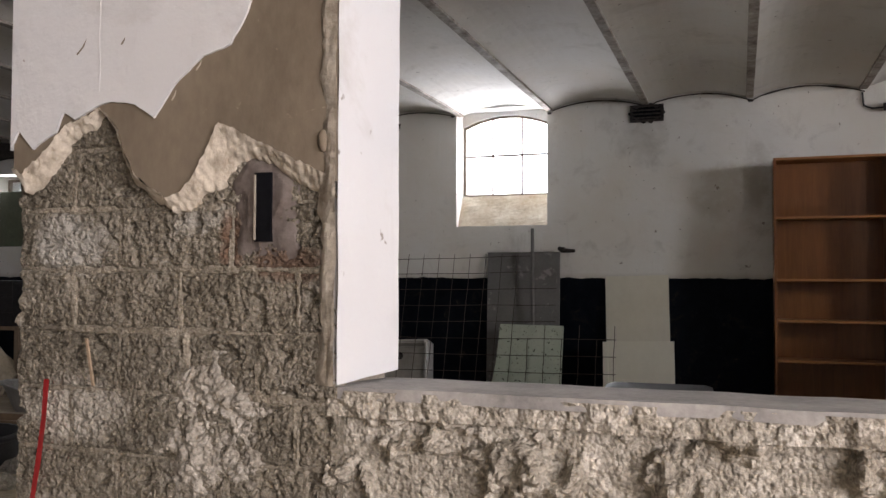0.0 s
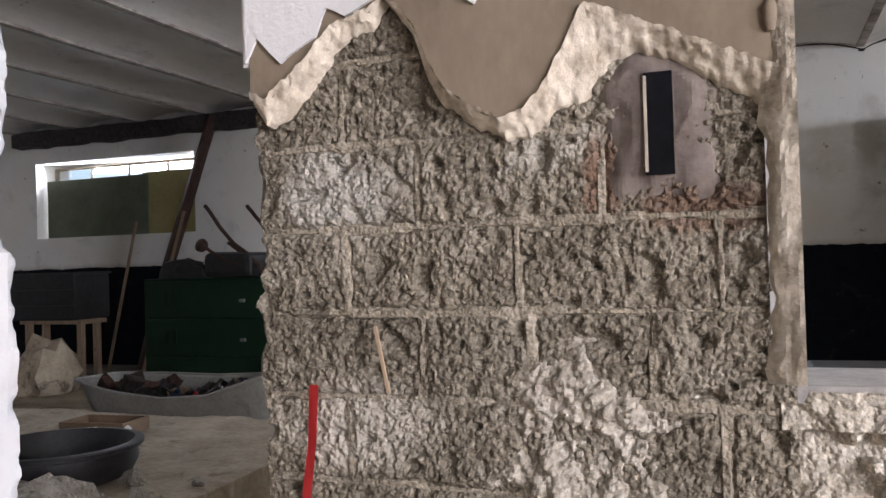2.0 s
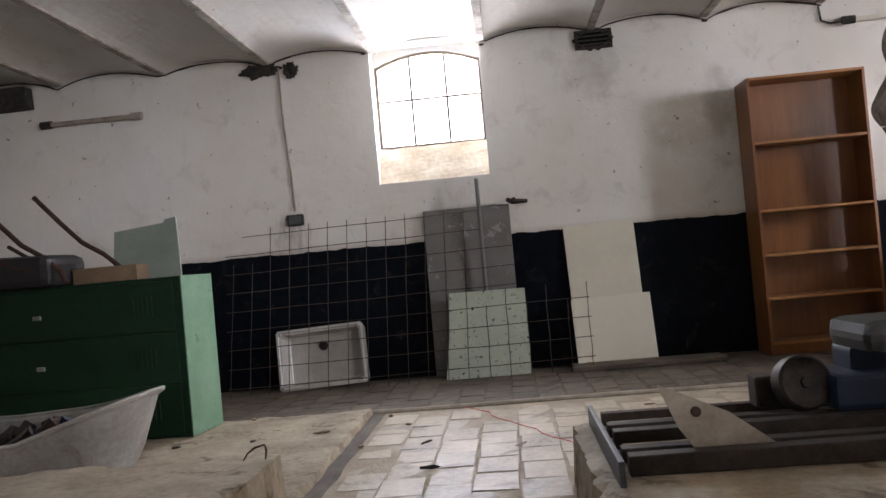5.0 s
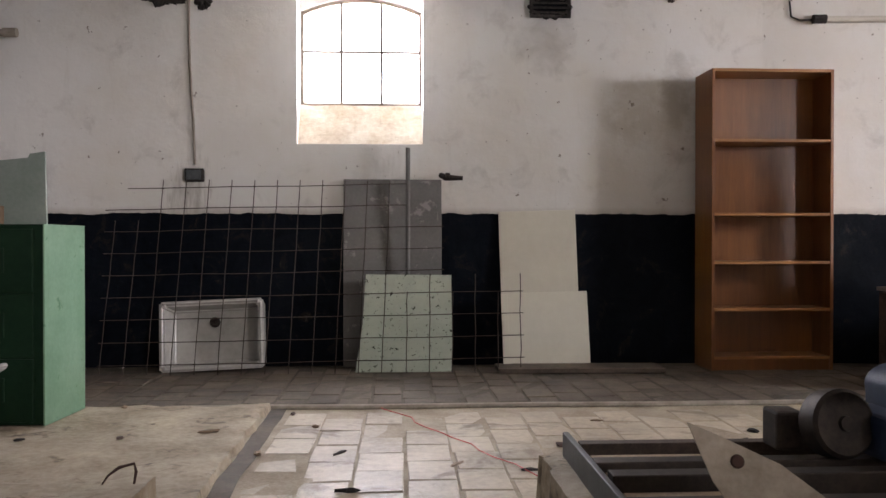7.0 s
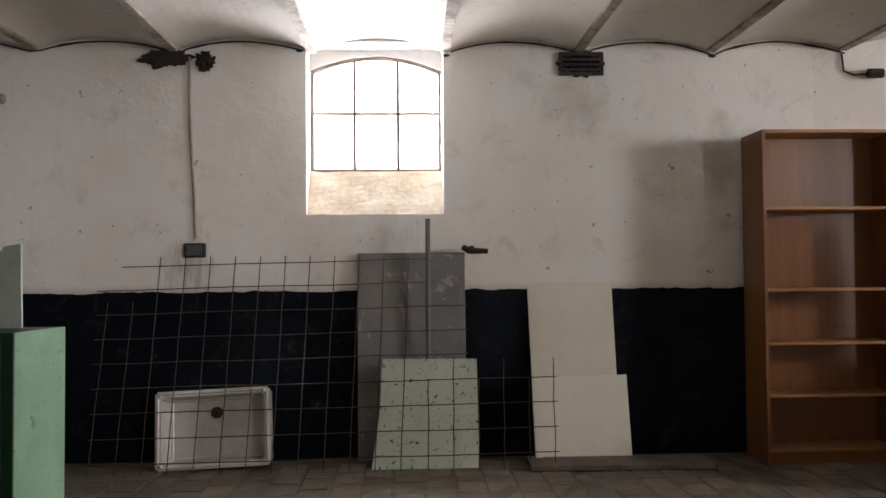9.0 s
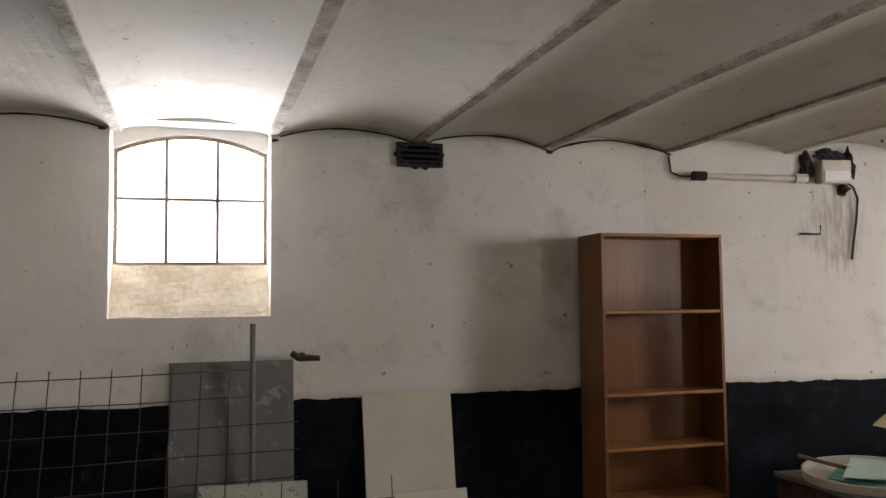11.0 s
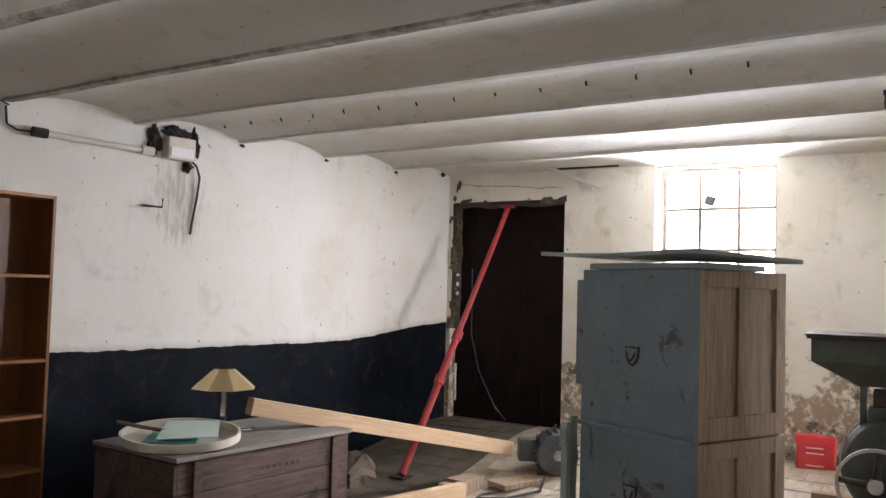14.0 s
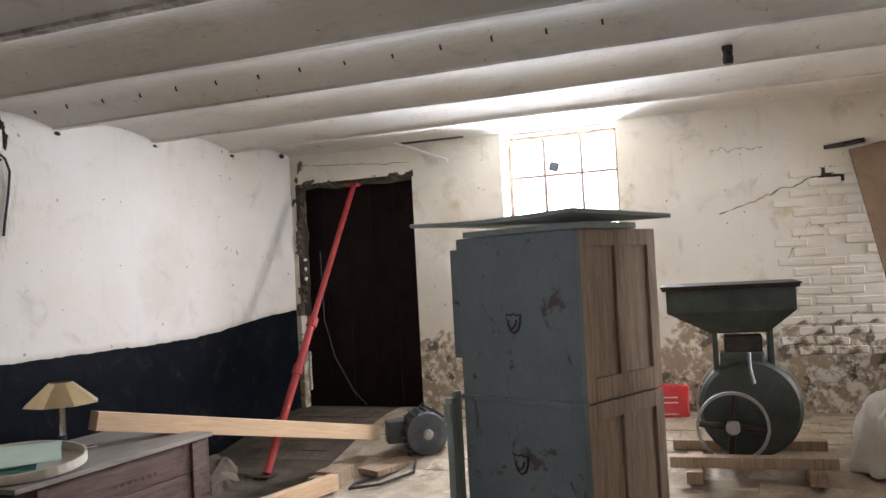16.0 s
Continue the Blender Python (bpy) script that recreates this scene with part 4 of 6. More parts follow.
solid("rag", bm, M["rubber"], "dark heap of rags on the locker", "rags", at=pose(-4.95, 5.8, LT), smooth=True)
bm = bmesh.new()
lathe(bm, [(0.0001, 0), (0.05, 0.004), (0.055, 0.03), (0.03, 0.05), (0.0001, 0.055)], 16)
solid("lamp_head", bm, M["rustbrown"], "small round rusty lamp head", "lamp", at=pose(-4.76, 5.8, 1.19, 70, 0, 0))

# ---- sink, mesh and leaning sheets ----
def sink():
    w, h, d = 0.69, 0.47, 0.22
    e = thing("sink", pose(-3.43, 7.36, 0.0, -9, -2.6, 0), "old white ceramic sink standing on edge against the wall", "sink")
    bm = bmesh.new()
    t = 0.035
    ring = lambda ix, iz, y: [bm.verts.new((a, y, b)) for a, b in ((ix, iz), (w - ix, iz), (w - ix, h - iz), (ix, h - iz))]
    loops = [ring(0, 0, 0), ring(t, t, 0), ring(t + 0.018, t + 0.018, d - 0.03), ring(0.02, 0.02, d)]
    order = [loops[3], loops[0], loops[1], loops[2]]
    for a, b in zip(order, order[1:]):
        for i in range(4):
            bm.faces.new((a[i], a[(i + 1) % 4], b[(i + 1) % 4], b[i]))
    bm.faces.new(loops[2])
    bm.faces.new(loops[3][::-1])
    bmesh.ops.bevel(bm, geom=list(bm.edges), offset=0.014, segments=3, affect="EDGES")
    part("basin", bm, M["porcelain"], e, smooth=True)
    bm = bmesh.new()
    lathe(bm, [(0.036, 0), (0.036, 0.012), (0.02, 0.016), (0.012, 0.006)], 20, pose(w * 0.48, d - 0.03, h * 0.7, 90))
    part("drain", bm, M["iron"], e, "dark metal drain fitting")


sink()


def bm_wire(a, b, r=0.0033):
    bm = bmesh.new()
    a, b = Vector(a), Vector(b)
    pts = [a.lerp(b, i / 8) + Vector(noise.noise_vector(a * 3 + Vector((i, 0, 0)))) * 0.007 * (0 < i < 8) for i in range(9)]
    tube(bm, pts, r, 5)
    return bm


def steel_mesh():
    e = thing("steel_mesh", pose(-3.80, 7.28, 0.0, -9.5, 0, 0), "rusty reinforcement mesh leaning against the wall", "steel mesh")
    for i in range(13):
        x = 0.02 + i * 0.152
        part("upright_wire", bm_wire((x - 0.01, 0, -0.0), (x + 0.045, 0, 1.30 if i > 1 else 1.02)), M["steel"], e)
    for i in range(13, 19):
        x = 0.02 + i * 0.152
        part("upright_wire", bm_wire((x, 0, 0.0), (x + 0.01, 0, 0.66 - 0.12 * (i % 2))), M["steel"], e)
    for j in range(9):
        z = 0.08 + j * 0.147
        x1 = 2.78 if j in (0, 1, 2, 3) else 2.25 if j < 7 else 2.0
        part("cross_wire", bm_wire((0.0 if j < 8 else 0.14, -0.006, z - 0.02), (x1, -0.006, z + 0.02)), M["steel"], e)


steel_mesh()


def leaning(name, at, w, h, t, material, label, category, outline=None):
    bm = bmesh.new()
    if outline:
        slab_from(bm, outline, 0, t)
    else:
        box(bm, 0, w, 0, t, 0, h, bevel=0.003)
    return solid(name, bm, material, label, category, at=at)


leaning("fibre_board", pose(-2.235, 7.56, 0.0, -2.5, 0, 0), 0.68, 1.30, 0.012, M["greyboard"], "grey fibre board leaning below the window", "board")
leaning("wall_panel", pose(-2.14, 7.33, 0.0, -13, 0, 0), 0.64, 0.66, 0.01, M["tilegreen"], "pale green panel spotted with black mould, leaning", "panel", [(0, 0), (0.645, 0), (0.645, 0.655), (0.065, 0.66), (0.045, 0.32)])
leaning("coated_board", pose(-1.125, 7.56, 0.02, -4.5, -1.5, 0), 0.545, 1.06, 0.016, M["cream_shaded"], "tall cream coated board leaning against the dado", "board")
leaning("coated_board", pose(-1.105, 7.44, 0.0, -7.5, -1.5, 0), 0.565, 0.515, 0.016, M["cream_panel"], "short cream coated board leaning on a taller one", "board")
leaning("coated_strip", pose(-1.14, 7.42, 0.0, -7.5, -1.5, 0), 0.045, 0.51, 0.014, M["cream_panel"], "narrow cream coated strip beside the boards", "board")
solid("loose_plank", boxes((0, 1.1, 0, 0.26, 0, 0.03), bevel=0.004), M["darkbrick"], "dusty plank lying by the wall", "plank", at=pose(-1.2, 7.2, 0.005, 0, 0, -1))
bm = bmesh.new()
tube(bm, [(-1.79, 7.535, 0.62), (-1.79, 7.535, 1.51)], 0.016, 10)
solid("water_pipe", bm, M["greyboard"], "grey painted water pipe rising to the window sill", "pipe")
tap = thing("tap", pose(-1.53, 7.58, 1.31), "blackened iron tap on the wall", "tap")
bm = bmesh.new()
tube(bm, [(-0.03, 0.04, 0.02), (0.0, 0.0, 0.0), (0.12, -0.02, -0.005)], [0.02, 0.022, 0.015], 8)
part("spout", bm, M["iron"], tap)
part("lever", boxes((0.0, 0.03, -0.05, 0.0, 0.0, 0.03), bevel=0.004), M["iron"], tap)

# ---- wall fittings ----
def soot_lump(name, at, sx, sy, sz, label, category, seed):
    bm = bmesh.new()
    bmesh.ops.create_icosphere(bm, subdivisions=4, radius=1.0)
    for v in bm.verts:
        n = 1 + 0.5 * noise.noise(v.co * 2.2 + Vector((seed, 0, 0))) + 0.45 * noise.noise(v.co * 6) + 0.3 * noise.noise(v.co * 13)
        v.co = Vector((v.co.x * sx, v.co.y * sy, v.co.z * sz)) * n
    return solid(name, bm, M["soot"], label, category, at=at)


def wall_vent(at, w, h, label):
    e = thing("wall_vent", at, label, "vent")
    part("vent_frame", boxes((0, w, -0.02, 0.0, 0, 0.02), (0, w, -0.02, 0.0, h - 0.02, h), (0, 0.02, -0.02, 0.0, 0.02, h - 0.02), (w - 0.02, w, -0.02, 0.0, 0.02, h - 0.02)), M["soot"], e)
    # black plate on the wall paints the vent's inner shade
    part("vent_backing", boxes((0.01, w - 0.01, -0.008, -0.004, 0.01, h - 0.01)), M["black"], e)
    for k in range(3):
        z = 0.03 + k * (h - 0.05) / 3
        part("slat", boxes((0.02, w - 0.02, -0.022, -0.006, z, z + 0.012)), M["soot"], e)
    for k in range(14):
        a = k * 0.45
        bm = bmesh.new()
        bmesh.ops.create_icosphere(bm, subdivisions=2, radius=1.0)
        for v in bm.verts:
            v.co = Vector((v.co.x * 0.022, v.co.y * 0.01, v.co.z * 0.018)) * (1 + 0.5 * noise.noise(v.co * 2 + Vector((k, 0, 0))))
            v.co += Vector((w * (0.5 + 0.48 * math.cos(a)), -0.005, h * (0.5 + 0.5 * math.sin(a))))
        part("cobweb", bm, M["soot"], e)


wall_vent(pose(-0.93, NORTH - 0.002, 2.445), 0.29, 0.15, "sooty cobwebbed air vent under the vault")
soot_lump("cobweb", pose(-3.46, NORTH - 0.01, 2.55), 0.14, 0.012, 0.05, "sooty cobweb clump under the vault", "cobweb", 3)
soot_lump("cobweb", pose(-3.2, NORTH - 0.01, 2.53), 0.05, 0.03, 0.06, "small sooty cobweb clump under the vault", "cobweb", 8)
for i, (x, s) in enumerate(((-2.6, 0.03), (0.08, 0.035), (-1.66, 0.03), (2.68, 0.04), (3.55, 0.035), (4.42, 0.04), (5.1, 0.06))):
    soot_lump("cobweb", pose(x, north_y(x) - 0.005, vault(x) - 0.025), s * 0.6, 0.006, s * 0.3, "wisp of dark cobweb where the rib meets the wall", "cobweb", i * 1.7)
bm = bmesh.new()
tube(bm, [(-3.30, NORTH - 0.008, 2.56), (-3.295, NORTH - 0.008, 2.1), (-3.27, NORTH - 0.008, 1.7), (-3.26, NORTH - 0.008, 1.4)], 0.009, 6)
solid("conduit", bm, M["kerb"], "thin dusty conduit running down the wall", "conduit")
jb = thing("junction_box", pose(-3.26, NORTH, 1.325), "grey dusty junction box at the dado line", "junction box")
part("box", boxes((-0.065, 0.065, -0.045, 0, -0.045, 0.045), bevel=0.008), M["soot"], jb)
part("cover", boxes((-0.05, 0.05, -0.052, -0.045, -0.032, 0.032), bevel=0.003), M["motor"], jb)


def cable_along(x0, x1, label):
    pts = []
    n = int((x1 - x0) / 0.07)
    for i in range(n + 1):
        x = x0 + (x1 - x0) * i / n
        pts.append((x, north_y(x) - 0.012, vault(x) - 0.022 - 0.006 * noise.noise(Vector((x * 3, 0, 0)))))
    bm = bmesh.new()
    tube(bm, pts, [0.005 + 0.011 * max(0.0, noise.noise(Vector((p[0] * 6, 2, 0)))) for p in pts], 6)
    solid("cable", bm, M["iron"], label, "cable")


cable_along(-1.63, 0.95, "black cable clipped along the scalloped vault edge")
cable_along(-6.0, -2.6, "dusty black cable clipped under the vaults")


def tube_lamp(at, length, label, tone="offwhite"):
    e = thing("fluorescent_lamp", at, label, "lamp")
    part("batten", boxes((0, length, -0.03, 0, -0.015, 0.015), bevel=0.003), M[tone], e)
    for x in (0.0, length - 0.06):
        bm = bmesh.new()
        tube(bm, [(x - 0.02, -0.05, 0), (x + 0.07, -0.05, 0)], 0.032, 12)
        part("end_cap", bm, M["soot"] if x == 0 else M[tone], e)
    bm = bmesh.new()
    tube(bm, [(0.05, -0.05, 0), (length - 0.05, -0.05, 0)], 0.02, 12)
    part("glass_tube", bm, M[tone], e)
    return e


tube_lamp(pose(1.10, north_y(1.1), 2.44, 0, 0.5, -6.5), 0.8, "unlit dusty fluorescent lamp on the wall")
tube_lamp(pose(-5.27, NORTH, 2.285), 0.82, "unlit grimy fluorescent lamp below the sooty beam", "kerb")
bm = bmesh.new()
tube(bm, [(0.93, north_y(0.93) - 0.012, 2.58), (0.94, north_y(0.94) - 0.015, 2.47), (1.0, north_y(1.0) - 0.02, 2.44), (1.1, north_y(1.1) - 0.04, 2.44)], 0.007, 8)
solid("cable", bm, M["rubber"], "black cable dropping to the wall lamp", "cable")
fb = thing("fuse_box", pose(2.0, north_y(2.0), 2.40, 0, 0, -6.5), "old cream fuse box in a nest of sooty cobweb", "fuse box")
part("box", boxes((0.0, 0.22, -0.09, 0, 0.0, 0.16), bevel=0.012), M["offwhite"], fb)
part("cover", boxes((0.015, 0.2, -0.1, -0.09, 0.015, 0.085), bevel=0.004), M["brightwhite"], fb)
for k, (x, z, sx, sz) in enumerate(((-0.07, 0.12, 0.05, 0.13), (0.1, 0.2, 0.12, 0.05), (0.25, 0.13, 0.04, 0.12), (0.2, -0.03, 0.04, 0.05))):
    bm = bmesh.new()
    bmesh.ops.create_icosphere(bm, subdivisions=3, radius=1.0)
    for v in bm.verts:
        v.co = Vector((v.co.x * sx, v.co.y * 0.03, v.co.z * sz)) * (0.8 + 0.6 * noise.noise(v.co * 2.5 + Vector((k * 3, 0, 0))) + 0.4 * noise.noise(v.co * 8)) + Vector((x, -0.02, z))
    part("cobweb", bm, M["soot"], fb)
bm = bmesh.new()
tube(bm, [(0.2, -0.03, 0.03), (0.27, -0.03, -0.02), (0.3, -0.03, -0.1), (0.29, -0.02, -0.25), (0.26, -0.02, -0.42), (0.25, -0.015, -0.52)], 0.008, 6)
part("cable", bm, M["rubber"], fb, "black cable hanging from the fuse box")
bm = bmesh.new()
tube(bm, [(1.88, north_y(1.88), 2.06), (1.88, north_y(1.88) - 0.09, 2.05), (1.96, north_y(1.9) - 0.09, 2.05), (1.965, north_y(1.9) - 0.09, 2.11)], 0.008, 6)
solid("wall_hook", bm, M["iron"], "bent iron hook in the wall", "hook")
post = thing("prop_post", pose(-6.4, 7.42, 0.0), "rust-brown timber post propping the sooty beam", "post")
bm = bmesh.new()
tube(bm, [(-0.35, 0, 0.0), (-0.03, 0.0, 1.0), (0.52, 0.1, 2.58)], [0.07, 0.062, 0.055], 6)
part("shaft", bm, M["rustbrown"], post)
bm = boxes((-8.6, -5.35, 7.5, 7.64, 2.43, 2.6), bevel=0.015)
bmesh.ops.subdivide_edges(bm, edges=[e for e in bm.edges if e.calc_length() > 1], cuts=24, use_grid_fill=True)
wobble(bm, 0.035, 4)
solid("sooty_beam", bm, M["soot"], "soot-blackened beam under the end vaults", "beam")

# ---- chest with lamp, tray and glass ----
trunk = thing("wooden_chest", pose(1.27, 6.34, 0.0, 0, 0, -3), "weathered dark wooden chest with battens", "chest")
CL, CB = 1.36, 0.76
for i in range(3):
    z0 = (0.012, 0.2, 0.36, 0.54)
    part("front_board", boxes((0, CL, 0.0, 0.022, z0[i], z0[i + 1] - 0.004), bevel=0.003), M["trunkwood"], trunk)
for x in (0.1, CL - 0.15):
    part("batten", boxes((x, x + 0.055, -0.022, 0.0, 0.0, 0.535), bevel=0.003), M["trunkwood"], trunk)
for x in (-0.022, CL):
    for i in range(3):
        part("side_board", boxes((x, x + 0.022, 0, CB, z0[i], z0[i + 1] - 0.004), bevel=0.003), M["trunkwood"], trunk)
part("back_board", boxes((0, CL, CB - 0.02, CB, 0.012, 0.54)), M["trunkwood"], trunk)
part("lid", boxes((-0.03, CL + 0.03, -0.03, CB + 0.02, 0.545, 0.572), bevel=0.005), M["trunklid"], trunk)
for k in range(7):
    part("stencil_bar", boxes((0.6 + k * 0.05, 0.622 + k * 0.05 + 0.006 * (k % 3), -0.0008, 0.001, 0.41, 0.43)), M["rustbrown"], trunk)

tray = thing("oval_tray", pose(1.52, 6.62, 0.605, 6, 0, -45), "off-white oval tray overhanging the chest", "tray")


def oval(bm, a, b, z0, z1, wall):
    n = 40
    ring = lambda s, z: [bm.verts.new(((a - s) * math.cos(2 * math.pi * k / n), (b - s) * math.sin(2 * math.pi * k / n), z)) for k in range(n)]
    loops = [ring(0, z0), ring(0, z1), ring(wall, z1), ring(wall, z0 + 0.006)]
    for p, q in zip(loops, loops[1:]):
        for k in range(n):
            bm.faces.new((p[k], p[(k + 1) % n], q[(k + 1) % n], q[k]))
    bm.faces.new(loops[0][::-1])
    bm.faces.new(loops[3])


bm = bmesh.new()
oval(bm, 0.345, 0.3, 0.002, 0.05, 0.012)
part("rim", bm, M["offwhite"], tray)
bm = bmesh.new()
slab_from(bm, [(0, 0), (0.34, -0.03), (0.4, 0.26), (0.1, 0.33)], 0, 0.004)
solid("glass_sheet", bm, M["paper"], "pale green glass sheet lying on the tray", "glass", at=pose(1.52, 6.62, 0.605, 6, 0, -45) @ pose(-0.12, -0.18, 0.055, -87, 0, 12))
bm = bmesh.new()
slab_from(bm, [(0, 0), (0.3, -0.02), (0.3, 0.2), (0.03, 0.22)], 0, 0.004)
solid("plastic_sheet", bm, M["teal"], "teal plastic sheet under the glass", "sheet", at=pose(1.52, 6.62, 0.605, 6, 0, -45) @ pose(-0.2, -0.14, 0.03, -88, 0, -4))
bm = bmesh.new()
tube(bm, [(1.30, 6.92, 0.70), (1.38, 6.78, 0.675), (1.5, 6.6, 0.645)], 0.012, 6)
solid("stick", bm, M["hessian"], "short brown stick across the tray", "stick")
lamp = thing("table_lamp", pose(1.95, 6.74, 0.572), "brass table lamp with a faceted shade", "lamp")
bm = bmesh.new()
lathe(bm, [(0.085, 0.0), (0.085, 0.012), (0.05, 0.02), (0.02, 0.026)], 24)
part("base", bm, M["brass"], lamp)
bm = bmesh.new()
lathe(bm, [(0.024, 0.02), (0.024, 0.11)], 16)
part("collar", bm, M["bluepaint"], lamp, "dark blue lower stem")
bm = bmesh.new()
lathe(bm, [(0.021, 0.11), (0.021, 0.3)], 16)
part("stem", bm, M["chrome"], lamp)
bm = bmesh.new()
lathe(bm, [(0.21, 0.29), (0.07, 0.41), (0.065, 0.412), (0.2, 0.288)], 8, pose(0, 0, 0, 0, 0, 20))
part("shade", bm, M["brass"], lamp)
bm = bmesh.new()
tube(bm, [(0.08, 0, 0.006), (0.2, -0.06, 0.006), (0.24, 0.03, 0.006), (0.1, 0.1, 0.006), (-0.15, 0.12, 0.006), (-0.28, 0.08, 0.05)], 0.004, 6)
part("flex", bm, M["brightwhite"], lamp, "white flex")

# ---- cabinet ----
cab = thing("cabinet", pose(2.05, 4.31, 0.0, 0, 0, -23.6), "grey-blue painted cabinet with bare wooden panelled sides", "cabinet")
CW, CD, CH, CM = 0.70, 0.64, 1.652, 0.9
part("front", boxes((0, 0.025, -CW, 0, 0.0, CM - 0.012), bevel=0.003), M["greyblue"], cab)
part("front", boxes((0, 0.025, -CW, 0, CM + 0.012, CH), bevel=0.003), M["greyblue"], cab)
part("moulding", boxes((-0.018, 0.03, -CW - 0.006, 0.006, CM - 0.012, CM + 0.012), bevel=0.006), M["greyblue"], cab)
part("carcass", boxes((0.025, CD, -CW + 0.03, -0.02, 0.0, CH - 0.004)), M["rawwood"], cab)
for z0, z1 in ((0.02, CM - 0.005), (CM + 0.005, CH)):
    for x0, x1 in ((0.025, 0.095), (CD / 2 - 0.025, CD / 2 + 0.025), (CD - 0.07, CD)):
        part("stile", boxes((x0, x1, -CW, -CW + 0.028, z0, z1), bevel=0.003), M["rawwood"], cab)
    for a, b in ((z0, z0 + 0.1), (z1 - 0.075, z1)):
        for x0, x1 in ((0.095, CD / 2 - 0.025), (CD / 2 + 0.025, CD - 0.07)):
            part("rail", boxes((x0, x1, -CW, -CW + 0.028, a, b), bevel=0.003), M["rawwood"], cab)
    for x0, x1 in ((0.095, CD / 2 - 0.025), (CD / 2 + 0.025, CD - 0.07)):
        part("side_panel", boxes((x0, x1, -CW + 0.016, -CW + 0.026, z0 + 0.1, z1 - 0.075)), M["rawwood"], cab)
part("side_board", boxes((0.01, 0.03, 0.0, 0.055, CM + 0.18, CH - 0.05), bevel=0.003), M["greyblue"], cab)
part("edge_strip", boxes((-0.006, 0.03, -CW - 0.002, -CW + 0.012, 0.0, CH), bevel=0.003), M["greyblue"], cab)
for zc in (1.255, 0.62):
    hp = bmesh.new()
    shield = [(-0.045, 0.04), (-0.02, 0.034), (0, 0.042), (0.02, 0.034), (0.045, 0.04), (0.04, -0.01), (0.026, -0.04), (0, -0.055), (-0.026, -0.04), (-0.04, -0.01)]
    slab_from(hp, shield, -0.004, 0.0)
    for v in hp.verts:
        v.co = pose(0, -0.34, zc, 0, 0, -90) @ v.co
    boss = bmesh.new()
    slab_from(boss, [(x * 0.78, z * 0.78) for x, z in shield], -0.008, -0.004)
    for v in boss.verts:
        v.co = pose(0, -0.34, zc, 0, 0, -90) @ v.co
    h = part("handle_plate", hp, M["iron"], cab, "rusty iron handle plate")
    bm = bmesh.new()
    tube(bm, [(-0.01, -0.362, zc + 0.012), (-0.018, -0.36, zc - 0.012), (-0.02, -0.34, zc - 0.03), (-0.018, -0.32, zc - 0.012), (-0.01, -0.318, zc + 0.012)], 0.005, 6)
    part("bail", bm, M["rustbrown"], h)
    part("boss", boss, M["greyblue"], h)
top1 = boxes((-0.02, 0.42, -0.74, -0.06, 0, 0.028), bevel=0.004)
solid("cover_board", top1, M["paleboard"], "pale grey-green board on top of the cabinet", "board", at=pose(2.05, 4.31, CH + 0.002, 0, 0, -20))
bm = boxes((-0.1, 0.62, -0.8, 0.22, 0, 0.02), bevel=0.004)
bmesh.ops.subdivide_edges(bm, edges=list(bm.edges), cuts=3, use_grid_fill=True)
for v in bm.verts:
    v.co.z += 0.008 * math.sin(v.co.y * 5 + v.co.x * 3)
solid("cover_sheet", bm, M["paleboard"], "warped grey-green sheet overhanging the cabinet", "board", at=pose(2.05, 4.31, CH + 0.062, 0.6, 0.4, -26))
side = thing("folded_frame", pose(2.0, 4.335, 0.0, 0, 0, -23.6), "grey wooden frame leaning beside the cabinet", "frame")
part("panel", boxes((0.0, 0.04, 0.0, 0.022, 0.02, 0.93), bevel=0.004), M["greygreen"], side)
part("stile", boxes((-0.028, 0.0, 0.0, 0.045, 0.02, 0.9), bevel=0.006), M["paleboard"], side)
for z in (0.12, 0.78):
    part("rail", boxes((-0.034, -0.028, 0.004, 0.05, z, z + 0.09), bevel=0.002), M["greygreen"], side)

